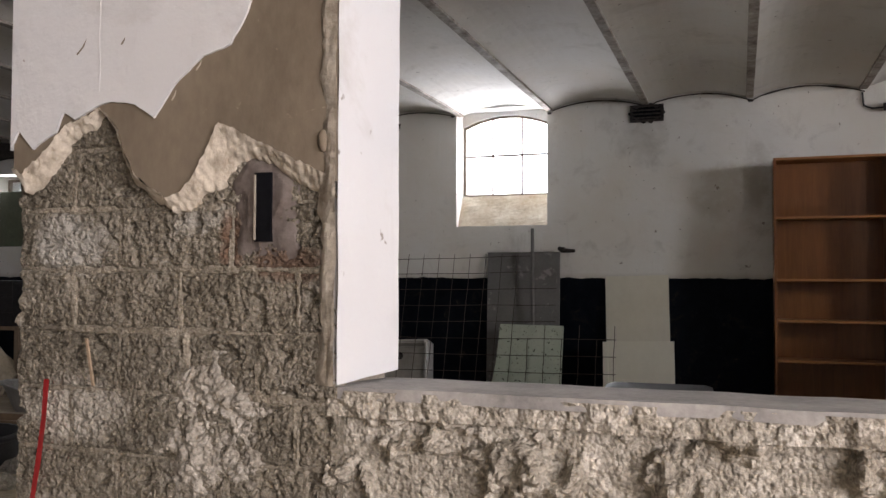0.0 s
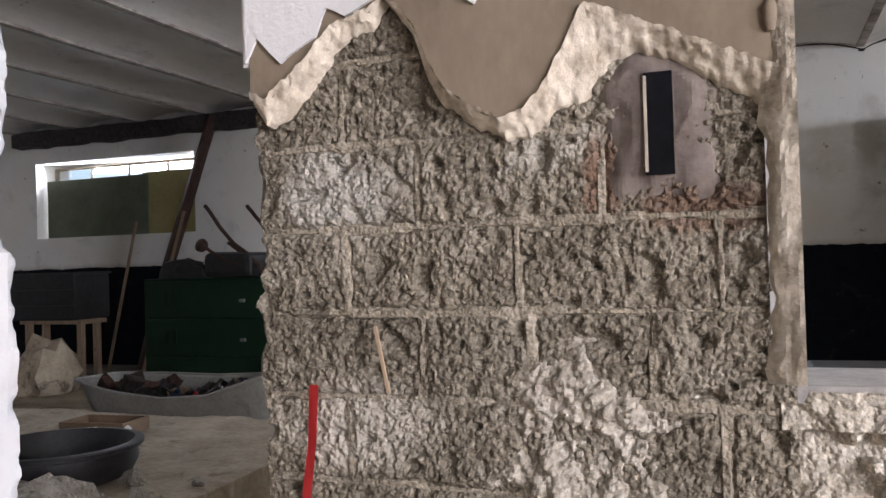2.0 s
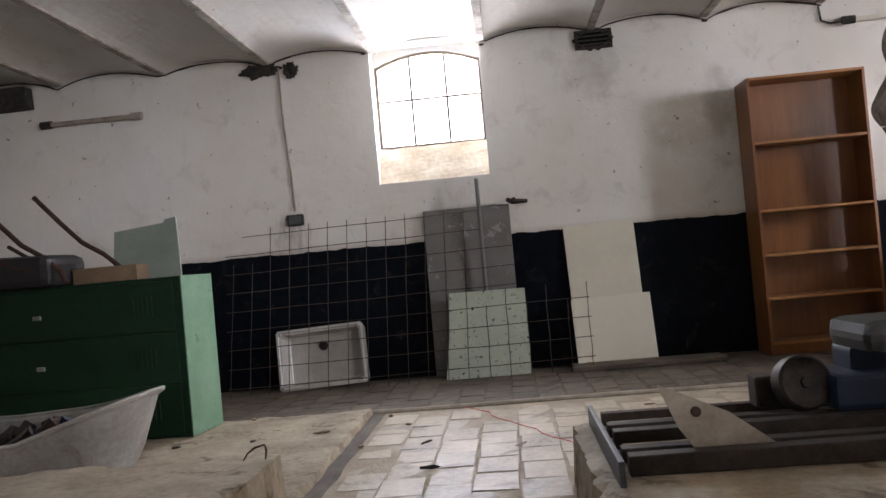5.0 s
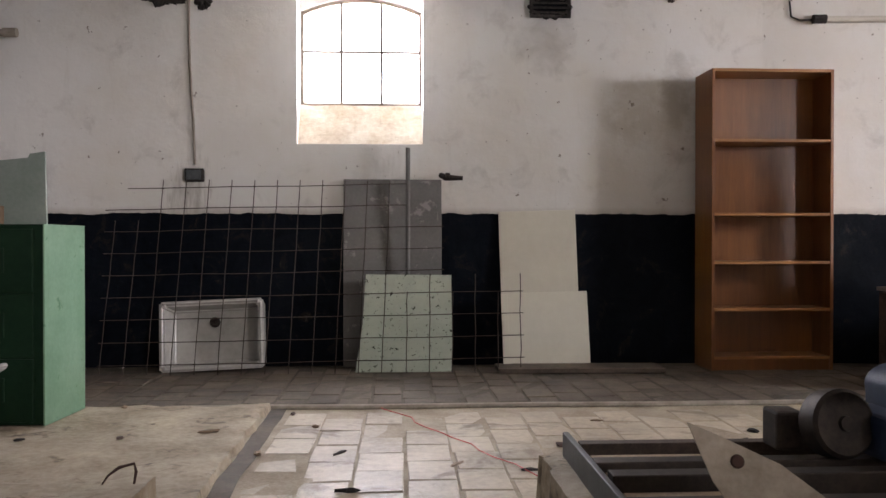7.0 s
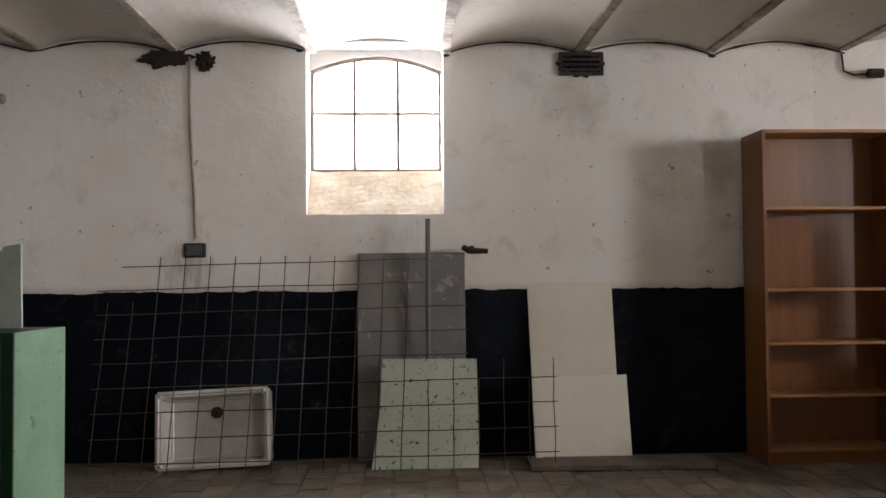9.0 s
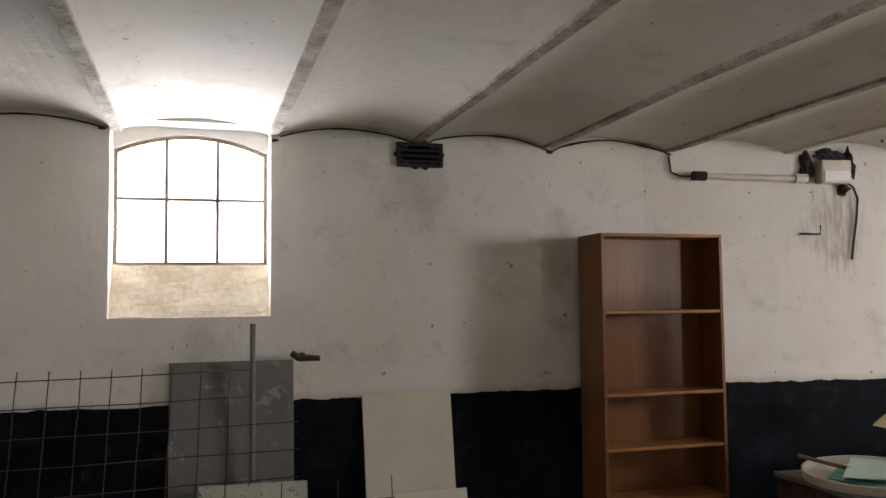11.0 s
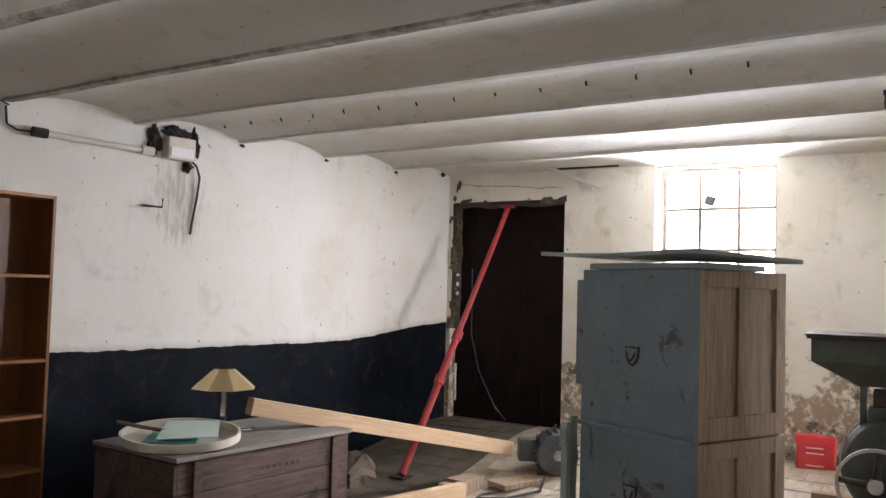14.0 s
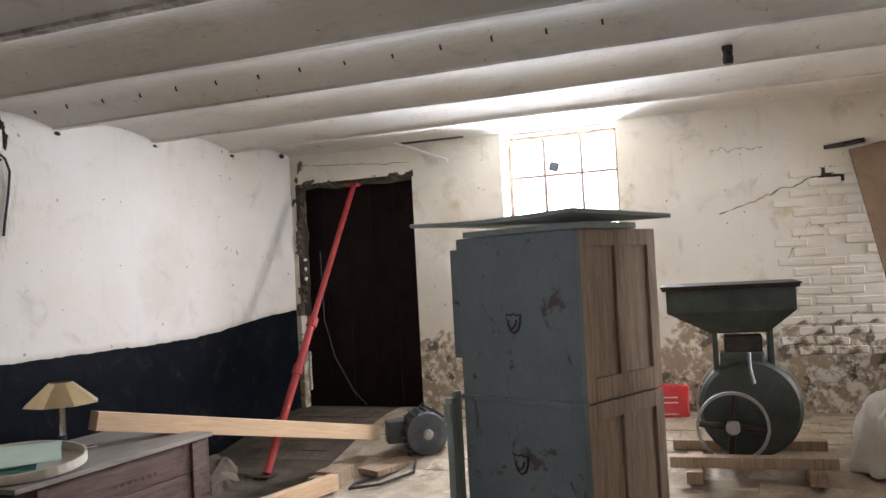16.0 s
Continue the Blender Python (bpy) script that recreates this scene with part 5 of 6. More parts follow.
# ---- grain mill ----
def grain_mill():
    e = thing("grain_mill", pose(4.1, 3.1, 0.14, 0, 0, 4), "old grey-green grain mill with a wide hopper on a timber skid", "grain mill")
    bm = bmesh.new()
    lathe(bm, [(0.22, -0.13), (0.31, -0.11), (0.325, -0.06), (0.325, 0.1), (0.3, 0.13), (0.2, 0.14)], 40, pose(0.14, -0.02, 0.35, 0, -90, 0))
    part("housing", bm, M["cast"], e, smooth=True)
    bm = bmesh.new()
    lathe(bm, [(0.335, -0.012), (0.345, -0.012), (0.345, 0.012), (0.335, 0.012)], 40, pose(0.2, -0.02, 0.35, 0, -90, 0), closed=True)
    part("housing_flange", bm, M["galv"], e, "bright steel flange edge", smooth=True)
    wheel = bmesh.new()
    lathe(wheel, [(0.21, -0.018), (0.228, -0.018), (0.228, 0.018), (0.21, 0.018)], 40, pose(-0.1, 0.1, 0.255, 0, -90, 0), closed=True)
    w = part("flywheel", wheel, M["galv"], e, "worn bright steel wheel rim", smooth=True)
    for k in range(4):
        a = k * math.pi / 2 + 0.1
        bm = bmesh.new()
        tube(bm, [(-0.1, 0.1 + 0.03 * math.cos(a), 0.255 + 0.03 * math.sin(a)), (-0.1, 0.1 + 0.21 * math.cos(a), 0.255 + 0.21 * math.sin(a))], [0.026, 0.018], 8)
        part("spoke", bm, M["iron"], w)
    bm = bmesh.new()
    lathe(bm, [(0.045, -0.04), (0.045, 0.04), (0.03, 0.045)], 20, pose(-0.1, 0.1, 0.255, 0, -90, 0))
    part("hub", bm, M["galv"], w)
    part("throat", boxes((0.03, 0.24, -0.13, 0.15, 0.6, 0.72), bevel=0.02), M["cast"], e)
    for y in (-0.19, 0.16):
        part("bracket", boxes((0.05, 0.22, y, y + 0.035, 0.45, 0.88), bevel=0.006), M["cast"], e)
    part("feed_gate", boxes((0.06, 0.2, -0.12, 0.12, 0.72, 0.83), bevel=0.01), M["iron"], e)
    bm = bmesh.new()
    tube(bm, [(0.02, -0.03, 0.72), (-0.01, -0.03, 0.62), (0.0, -0.05, 0.52)], 0.012, 6)
    part("lever", bm, M["galv"], e)
    bm = bmesh.new()
    ring = lambda x0, x1, y0, y1, z: [bm.verts.new(p) for p in ((x0, y0, z), (x1, y0, z), (x1, y1, z), (x0, y1, z))]
    loops = [ring(-0.1, 0.42, -0.33, 0.47, 1.15), ring(-0.1, 0.42, -0.33, 0.47, 1.0), ring(0.04, 0.26, -0.16, 0.2, 0.85), ring(0.06, 0.24, -0.14, 0.18, 0.86), ring(-0.085, 0.405, -0.315, 0.455, 1.005), ring(-0.085, 0.405, -0.315, 0.455, 1.15)]
    for a, b in zip(loops, loops[1:] + loops[:1]):
        for i in range(4):
            bm.faces.new((a[i], a[(i + 1) % 4], b[(i + 1) % 4], b[i]))
    part("hopper", bm, M["cast"], e)
    bm = bmesh.new()
    for bx in ((-0.125, 0.445, -0.355, -0.33), (-0.125, 0.445, 0.47, 0.495), (-0.125, -0.1, -0.33, 0.47), (0.42, 0.445, -0.33, 0.47)):
        box(bm, *bx, 1.145, 1.162)
    part("hopper_rim", bm, M["iron"], e)
    part("hopper_lid", boxes((-0.135, 0.455, -0.365, 0.505, 1.164, 1.178), bevel=0.004), M["iron"], e, "flat dark lid")
    for y in (-0.42, 0.3):
        part("skid", boxes((-0.34, 0.5, y, y + 0.1, -0.06, 0.02), bevel=0.006), M["rawwood"], e)
    for x in (-0.24, 0.28):
        part("cross_bearer", boxes((x, x + 0.1, -0.5, 0.5, 0.02, 0.09), bevel=0.006), M["rawwood"], e)


grain_mill()
bag = thing("red_bag", pose(5.02, 3.58, 0.24, 0, 0, 8), "red plastic bag against the damp wall", "bag")
bm = boxes((0, 0.14, -0.02, 0.25, 0, 0.27), bevel=0.03)
bmesh.ops.subdivide_edges(bm, edges=list(bm.edges), cuts=2, use_grid_fill=True)
wobble(bm, 0.025, 9)
part("sack", bm, M["redplastic"], bag, smooth=True)
for z in (0.14, 0.18, 0.05):
    part("print_bar", boxes((-0.02, -0.012, 0.06, 0.18, z, z + 0.008)), M["brightwhite"], bag)
bm = boxes((0, 0.02, -0.25, 0.0, 0, 2.05), bevel=0.004)
solid("hardboard_sheet", bm, M["hessian"], "tall brown hardboard sheet leaning askew on the wall", "board", at=pose(4.95, 1.94, 0.24, -10.5, 6, 0))
bm = bmesh.new()
bmesh.ops.create_icosphere(bm, subdivisions=4, radius=1.0)
for v in bm.verts:
    n = 1 + 0.18 * noise.noise(v.co * 2.2) + 0.1 * noise.noise(v.co * 5)
    v.co = Vector((v.co.x * 0.22 * n, v.co.y * 0.24 * n, max(-0.2, v.co.z) * 0.42 * n + 0.08))
solid("feed_sack", bm, M["sack"], "crumpled white woven feed sack", "sack", at=pose(4.2, 2.25, floor_z(4.2, 2.2)), smooth=True)
# no hole is cut: a flat dark lump draws its shade
soot_lump("wall_hole", pose(EAST - 0.001, 2.44, 2.065), 0.006, 0.085, 0.06, "flat dark lump standing for the shade in a broken plaster hole", "hole", 4)
bm = bmesh.new()
tube(bm, [(EAST - 0.02, 2.48, 2.28), (EAST - 0.022, 2.35, 2.29), (EAST - 0.02, 2.2, 2.31)], [0.016, 0.02, 0.018], 7)
solid("iron_bar", bm, M["iron"], "short rusty iron bar in the wall", "bar")


def crack(a, b, depth, seed):
    """A jagged crack in the end wall from a to b, each (y, z)."""
    bm = bmesh.new()
    n = 26
    pts = []
    for i in range(n + 1):
        k = i / n
        w = noise.noise(Vector((k * 7, seed, 0))) * 0.045 + noise.noise(Vector((k * 23, seed, 3))) * 0.02
        pts.append((EAST - 0.001, a[0] + (b[0] - a[0]) * k, a[1] + (b[1] - a[1]) * k + w * min(1, 4 * k, 4 * (1 - k))))
    tube(bm, pts, [depth * max(0.12, 0.55 + noise.noise(Vector((i * 0.5, seed, 5)))) for i in range(n + 1)], 5)
    part("crack", bm, M["darkdirt"], bpy.data.objects["wall_east"])


crack((2.54, 2.07), (3.26, 1.83), 0.006, 1.0)
crack((2.91, 2.33), (3.3, 2.34), 0.0035, 4.0)
crack((2.2, 1.7), (2.62, 1.72), 0.005, 7.0)
crack((2.62, 1.72), (2.78, 1.45), 0.0035, 9.0)
crack((5.9, 2.5), (7.05, 2.58), 0.005, 12.0)


def crumbled(name, u0, u1, v0, v1, place, label):
    bm = bmesh.new()
    grid_wall(bm, u0, u1, v0, v1, 0.014, place)
    part(name, bm, M["darkdirt"], bpy.data.objects["wall_east"], label)


def corner_break(u, v):
    edge = abs(math.sin(math.pi * min(1.0, u / 0.16))) ** 0.6 * max(0.0, 0.12 + 1.3 * noise.noise(Vector((u * 14, v * 7, 2))) + 0.7 * noise.noise(Vector((u * 40, v * 26, 6))))
    return Vector((EAST + 0.012 - 0.045 * edge, 6.99 + u + 0.03 * noise.noise(Vector((v * 5, 1, 0))), v))


def head_break(u, v):
    k = min(1.0, max(0.0, (v - 2.34) / 0.1))
    edge = abs(math.sin(math.pi * k)) ** 0.6 * max(0.0, 0.2 + 0.9 * noise.noise(Vector((u * 7, v * 14, 2))) + 0.5 * noise.noise(Vector((u * 24, v * 40, 6))))
    return Vector((EAST + 0.012 - 0.04 * edge, u, v + 0.03 * noise.noise(Vector((u * 4, 8, 0)))))


crumbled("broken_corner", 0.0, 0.16, 1.15, 2.62, corner_break, "broken brown plaster along the door jamb")
crumbled("broken_head", 5.86, 7.06, 2.34, 2.44, head_break, "ragged broken plaster over the door")
# white lumps stand for the light leaking along the door's left edge
rnd = random.Random(31)
for i in range(15):
    bm = bmesh.new()
    bmesh.ops.create_icosphere(bm, subdivisions=1, radius=1.0)
    for v in bm.verts:
        v.co = Vector((v.co.x * 0.012, v.co.y * rnd.uniform(0.01, 0.022), v.co.z * rnd.uniform(0.012, 0.028)))
        v.co += Vector((EAST - 0.006, 7.02 + 0.02 * noise.noise(Vector((i, 0, 0))), 0.46 + i * 0.03 if i < 12 else 1.5 + (i - 12) * 0.09))
    part("plaster_flake", bm, M["brightwhite"], bpy.data.objects["wall_east"], "white chip standing for light leaking past the door")
bm = bmesh.new()
tube(bm, [(EAST - 0.06, 6.02, 2.69), (EAST - 0.06, 5.5, 2.48)], 0.015, 6)
solid("wooden_lath", bm, M["brightwhite"], "pale lath hanging from the ceiling edge", "lath")
solid("rusty_strip", boxes((EAST - 0.05, EAST - 0.03, 5.35, 6.0, 2.665, 2.69)), M["iron"], "dark rusty strip under the vault", "strip")
cf = thing("ceiling_fitting", pose(3.3, 3.06, vault(3.3)), "small dark lamp holder under the vault", "lamp")
part("rose", boxes((-0.04, 0.04, -0.03, 0.03, -0.03, 0.0), bevel=0.006), M["iron"], cf)
bm = bmesh.new()
lathe(bm, [(0.028, -0.1), (0.032, -0.07), (0.025, -0.03)], 14)
part("socket", bm, M["iron"], cf)

for i in range(14):
    y = 3.6 + i * 0.285
    bm = bmesh.new()
    tube(bm, [(0, 0, 0.03), (0, 0, -0.012), (0.012, 0, -0.022)], 0.006, 5)
    solid("nail", bm, M["iron"], "rusty nail in the whitewashed vault", "nail", group="nails along the vault", at=pose(2.37 + 0.01 * math.sin(i * 2.0), y, vault(2.37)))

# ---- prop, beam, timbers and motor ----
prop = thing("steel_prop", pose(3.71, 6.56, 0.02), "red steel prop braced between floor and door head", "prop")
A, B = Vector((0, 0, 0.02)), Vector((1.49, -0.1, 2.32))
bm = bmesh.new()
tube(bm, [A, A.lerp(B, 0.47)], 0.032, 12)
part("outer_tube", bm, M["redpaint"], prop)
bm = bmesh.new()
tube(bm, [A.lerp(B, 0.47), B], 0.025, 12)
part("inner_tube", bm, M["redpaint"], prop)
for k in (0.3, 0.46):
    bm = bmesh.new()
    tube(bm, [A.lerp(B, k), A.lerp(B, k + 0.03)], 0.045, 10)
    part("collar", bm, M["redpaint"], prop)
part("foot_plate", boxes((-0.09, 0.09, -0.07, 0.07, 0.0, 0.012)), M["rustbrown"], prop)
part("head_plate", boxes((B.x - 0.06, B.x + 0.02, B.y - 0.06, B.y + 0.06, B.z - 0.01, B.z + 0.012)), M["redpaint"], prop)


def lay(name, a, b, w, h, material, label, category):
    """A squared timber from a to b (top face centre line)."""
    a, b = Vector(a), Vector(b)
    L = (b - a).length
    yaw = math.degrees(math.atan2(b.y - a.y, b.x - a.x))
    tip = -math.degrees(math.asin((b.z - a.z) / L))
    return solid(name, boxes((0, L, -w / 2, w / 2, -h, 0), bevel=0.003), material, label, category, at=pose(*a, 0, 0, yaw) @ pose(0, 0, 0, 0, tip, 0))


lay("timber_beam", (2.12, 6.66, 0.79), (4.22, 5.86, 0.32), 0.1, 0.11, M["timber"], "new softwood beam propped on the chest edge", "beam")
lay("timber_plank", (1.62, 6.23, 0.125), (3.47, 5.84, 0.125), 0.07, 0.11, M["timber"], "pale softwood timber lying on the floor", "timber")
lay("timber_block", (3.52, 5.95, 0.12), (3.78, 5.92, 0.12), 0.16, 0.11, M["rawwood"], "short offcut block of timber", "block")
lay("timber_block", (3.42, 5.98, 0.1), (3.5, 5.97, 0.1), 0.1, 0.1, M["rawwood"], "small offcut block of timber", "block")
lay("motor_plank", (3.75, 5.72, 0.09), (4.75, 5.3, 0.12), 0.22, 0.04, M["rawwood"], "old plank under the electric motor", "plank")
mot = thing("electric_motor", pose(4.3, 5.5, 0.1, 0, 0, -55), "grey electric motor on a plank", "motor")
bm = bmesh.new()
lathe(bm, [(0.1, -0.16), (0.15, -0.15), (0.165, -0.1), (0.165, 0.14), (0.155, 0.16), (0.06, 0.175)], 32, pose(0, 0, 0.17, 90, 0, 0))
part("housing", bm, M["motor"], mot, smooth=True)
bm = bmesh.new()
lathe(bm, [(0.04, 0.17), (0.04, 0.185), (0.02, 0.19)], 20, pose(0, 0, 0.17, 90, 0, 0))
part("hub_cap", bm, M["galv"], mot)
bm = bmesh.new()
tube(bm, [(0.0, 0, 0.33), (-0.02, 0, 0.36), (0, 0, 0.385), (0.02, 0, 0.36), (0.0, 0, 0.33)], 0.008, 6)
part("lifting_eye", bm, M["motor"], mot)
for k in range(22):
    bm = bmesh.new()
    box(bm, -0.004, 0.004, -0.135, 0.095, 0.155, 0.186, m=pose(0, 0, 0.17, 0, k * 360 / 22, 0))
    part("cooling_fin", bm, M["motor"], mot)
part("terminal_box", boxes((-0.29, -0.15, -0.06, 0.08, 0.1, 0.27), bevel=0.012), M["motor"], mot)
for y in (-0.09, 0.07):
    part("foot", boxes((-0.15, 0.15, y, y + 0.04, 0.0, 0.03), bevel=0.004), M["motor"], mot)
bm = bmesh.new()
tube(bm, [(4.02, 5.45, 0.12), (3.85, 5.4, 0.06), (3.6, 5.55, 0.03), (3.45, 5.72, 0.03), (3.6, 5.75, 0.03), (3.8, 5.65, 0.03), (4.1, 5.35, 0.05)], 0.011, 6)
solid("motor_cable", bm, M["rubber"], "grey-black motor cable looped on the floor", "cable")
bm = bmesh.new()
bmesh.ops.create_cube(bm, size=1.0)
bmesh.ops.subdivide_edges(bm, edges=list(bm.edges), cuts=4, use_grid_fill=True)
for v in bm.verts:
    v.co = Vector((v.co.x * 0.32, v.co.y * 0.2, (v.co.z + 0.5) * 0.26 * (1.1 - abs(v.co.x)))) + Vector(noise.noise_vector(v.co * 3)) * 0.03
solid("rubble_lump", bm, M["darkbrick"], "grey lump of broken rubble by the wall", "rubble", at=pose(3.35, 6.78, -0.02))

# ---- machine frame on the slab ----
MZ = 0.225
fr = thing("machine_frame", pose(-1.36, 4.22, MZ), "rusty angle-iron machine frame on the slab", "machine")
part("side_rail", boxes((0.0, 0.018, -0.85, 0.02, 0, 0.075), bevel=0.003), M["motor"], fr)
part("front_rail", boxes((0.045, 1.35, -0.03, 0.015, 0.0, 0.05), bevel=0.003), M["steel"], fr)
for y, h in ((-0.16, 0.045), (-0.34, 0.06), (-0.52, 0.045), (-0.68, 0.06)):
    part("cross_bar", boxes((0.045, 1.35, y - 0.06, y, 0.0, h), bevel=0.004), M["iron"], fr)
for y in (-0.1, -0.28, -0.46):
    part("slat", boxes((0.06, 0.42, y - 0.05, y + 0.02, 0.004, 0.03), bevel=0.003), M["rawwood"], fr)
bm = bmesh.new()
lathe(bm, [(0.001, -0.05), (0.02, -0.05), (0.022, -0.04), (0.085, -0.042), (0.095, -0.032), (0.095, 0.032), (0.085, 0.042), (0.022, 0.04), (0.02, 0.05), (0.001, 0.05)], 28, pose(0.72, -0.2, 0.14, 80, 0, 8))
part("pulley", bm, M["iron"], fr, "dark flat belt pulley", smooth=True)
part("bearing_block", boxes((0.58, 0.66, -0.14, -0.04, 0.05, 0.16), bevel=0.01), M["iron"], fr)
part("shaft_box", boxes((0.8, 1.3, -0.3, -0.06, 0.05, 0.17), bevel=0.02), M["bluepaint"], fr, "dark blue machine body")
bm = bmesh.new()
n = 14
outline = [(0, 0)] + [(0.0 + 0.09 - 0.09 * math.cos(math.pi / 2 * k / n), 0.09 + 0.09 * math.sin(math.pi / 2 * k / n)) for k in range(n + 1)] + [(0.36, 0.18), (0.36, 0)]
slab_from(bm, outline, 0, 0.16)
bmesh.ops.bevel(bm, geom=list(bm.edges), offset=0.006, segments=1, affect="EDGES")
g = part("belt_guard", bm, M["bluepaint"], fr, "rounded blue belt guard")
g.location = (0.89, -0.2, 0.165)
g.scale = (1, 1, 0.66)
plate = bmesh.new()
slab_from(plate, [(0, 0.19), (0.06, 0.165), (0.2, 0.1), (0.33, 0.0), (0.36, -0.06), (0.2, -0.06), (0.09, 0.0), (0.05, 0.06)], 0, 0.006)
bl = solid("scrap_plate", plate, M["kerb"], "pointed off-white scrap plate leaning on the machine frame", "scrap", at=pose(-1.2, 3.58, 0.275, -15, 0, -6))
bm = bmesh.new()
lathe(bm, [(0.012, -0.004), (0.016, 0.0), (0.012, 0.004)], 14, pose(0.105, -0.001, 0.105, 90))
part("bolt", bm, M["rustbrown"], bl, "rusty bolt hole")
solid("wood_block", boxes((0, 0.22, 0, 0.1, 0, 0.09), bevel=0.004), M["timber"], "short pale block of timber behind the machine", "block", at=pose(-0.32, 4.55, 0.0, 0, 0, 5))
solid("dark_cushion", boxes((0, 0.46, 0, 0.3, 0, 0.1), bevel=0.04), M["rubber"], "dark padded seat on the machine frame", "seat", at=pose(-0.57, 3.6, 0.5, 0, 0, 3))

# ---- rubbish tub, bin and rubble by the slab ----
tub = thing("plastic_tub", pose(-4.1, 4.76, 0.035, 0, 0, -4), "long grey plastic tub full of rubbish", "tub")
bm = bmesh.new()


def tub_ring(a, b, level):
    ring = []
    for k in range(44):
        c, d = math.cos(2 * math.pi * k / 44), math.sin(2 * math.pi * k / 44)
        x, y = a * math.copysign(abs(c) ** 0.45, c), b * math.copysign(abs(d) ** 0.45, d)
        lift = 0.11 * max(0.0, (x - 0.2) / 0.65) ** 1.5
        sag = 0.07 * max(0.0, -y / 0.27) * max(0.0, 1 - (x / 0.7) ** 2)
        z = level * (0.27 + lift - sag + 0.012 * noise.noise(Vector((x * 5, y * 5, 1))))
        ring.append(bm.verts.new((x, y, z)))
    return ring


rings = [tub_ring(0.68, 0.17, 0.0), tub_ring(0.75, 0.21, 0.4), tub_ring(0.82, 0.255, 0.96), tub_ring(0.85, 0.275, 1.0), tub_ring(0.845, 0.27, 1.03), tub_ring(0.805, 0.245, 0.97), tub_ring(0.735, 0.2, 0.42), tub_ring(0.665, 0.16, 0.05)]
for a, b in zip(rings, rings[1:]):
    for k in range(44):
        bm.faces.new((a[k], a[(k + 1) % 44], b[(k + 1) % 44], b[k]))
bm.faces.new(rings[0][::-1])
bm.faces.new(rings[-1])
lip = [v.co.copy() for v in rings[4]]
part("shell", bm, M["tubgrey"], tub, smooth=True)
bm = bmesh.new()
tube(bm, lip + lip[:1], 0.009, 8)
part("rim", bm, M["tubgrey"], tub, "rolled worn rim", smooth=True)
rnd = random.Random(4)
mats = [M["rubber"], M["rubber"], M["rubber"], M["iron"], M["rustbrown"], M["rustbrown"], M["redplastic"], M["offwhite"], M["hessian"], M["iron"], M["bluepaint"], M["rustbrown"], M["soot"]]
for i in range(60):
    bm = bmesh.new()
    box(bm, -0.06, 0.06, -0.04, 0.04, -0.015, 0.015)
    bmesh.ops.subdivide_edges(bm, edges=list(bm.edges), cuts=2, use_grid_fill=True)
    s = rnd.uniform(0.6, 1.6)
    for v in bm.verts:
        v.co = v.co * s + Vector(noise.noise_vector(v.co * 14 + Vector((i, 0, 0)))) * 0.03
    o = solid("rubbish", bm, rnd.choice(mats), "crumpled scrap of rubbish in the tub", "rubbish", group="rubbish in the tub", at=pose(-4.12 + rnd.uniform(-0.62, 0.55), 4.77 + rnd.uniform(-0.13, 0.12), 0.17 + rnd.uniform(0, 0.1), rnd.uniform(0, 360), rnd.uniform(0, 60), rnd.uniform(0, 360)))
bn = thing("rubber_basin", pose(-3.09, 2.7, 0.268, 0, 0, -12), "round black rubber basin with a rolled rim on the slab", "basin")
bm = bmesh.new()
lathe(bm, [(0.2, 0.0), (0.25, 0.02), (0.275, 0.07), (0.27, 0.115), (0.285, 0.125), (0.285, 0.138), (0.262, 0.14), (0.25, 0.11), (0.235, 0.03), (0.001, 0.02)], 40)
part("body", bm, M["rubber"], bn, smooth=True)
bm = bmesh.new()
lathe(bm, [(0.284, 0.118), (0.294, 0.122), (0.294, 0.134), (0.284, 0.138)], 40, closed=True)
part("rim", bm, M["rubber"], bn, smooth=True)
tr = thing("wooden_tray", pose(-3.76, 3.36, 0.268, 0, 0, 6), "shallow wooden tray with bulbs on the slab", "tray")
part("base", boxes((0, 0.34, 0, 0.2, 0, 0.012)), M["hessian"], tr)
for a in ((0, 0.34, 0, 0.012, 0.012, 0.06), (0, 0.34, 0.188, 0.2, 0.012, 0.06), (0, 0.012, 0.012, 0.188, 0.012, 0.06), (0.328, 0.34, 0.012, 0.188, 0.012, 0.06)):
    part("side", boxes(a), M["hessian"], tr)
for x in (0.1, 0.2):
    bm = bmesh.new()
    lathe(bm, [(0.012, 0), (0.014, 0.03), (0.03, 0.06), (0.032, 0.08), (0.015, 0.105)], 14)
    solid("light_bulb", bm, M["brightwhite"], "old glass light bulb in a tray", "bulb", smooth=True, at=pose(-3.7 + x, 3.46, 0.284, 88, 0, x * 300))
rnd = random.Random(9)
for i in range(46):
    bm = bmesh.new()
    bmesh.ops.create_icosphere(bm, subdivisions=2, radius=1.0)
    s = rnd.uniform(0.015, 0.045) if i > 6 else rnd.uniform(0.08, 0.14)
    for v in bm.verts:
        v.co *= s * (1 + 0.5 * noise.noise(v.co * 1.4 + Vector((i * 5.0, 0, 0))))
    x, y = rnd.uniform(-3.2, -2.52), rnd.uniform(2.0, 2.5) + (0.3 if i > 20 else 0.0)
    solid("rubble_piece", bm, M["rubble"], "broken lump of render on the slab", "rubble", group="rubble on the slab", at=pose(x, y, 0.262 + s * 0.45, rnd.uniform(0, 360), 0, rnd.uniform(0, 360)))
bm = bmesh.new()
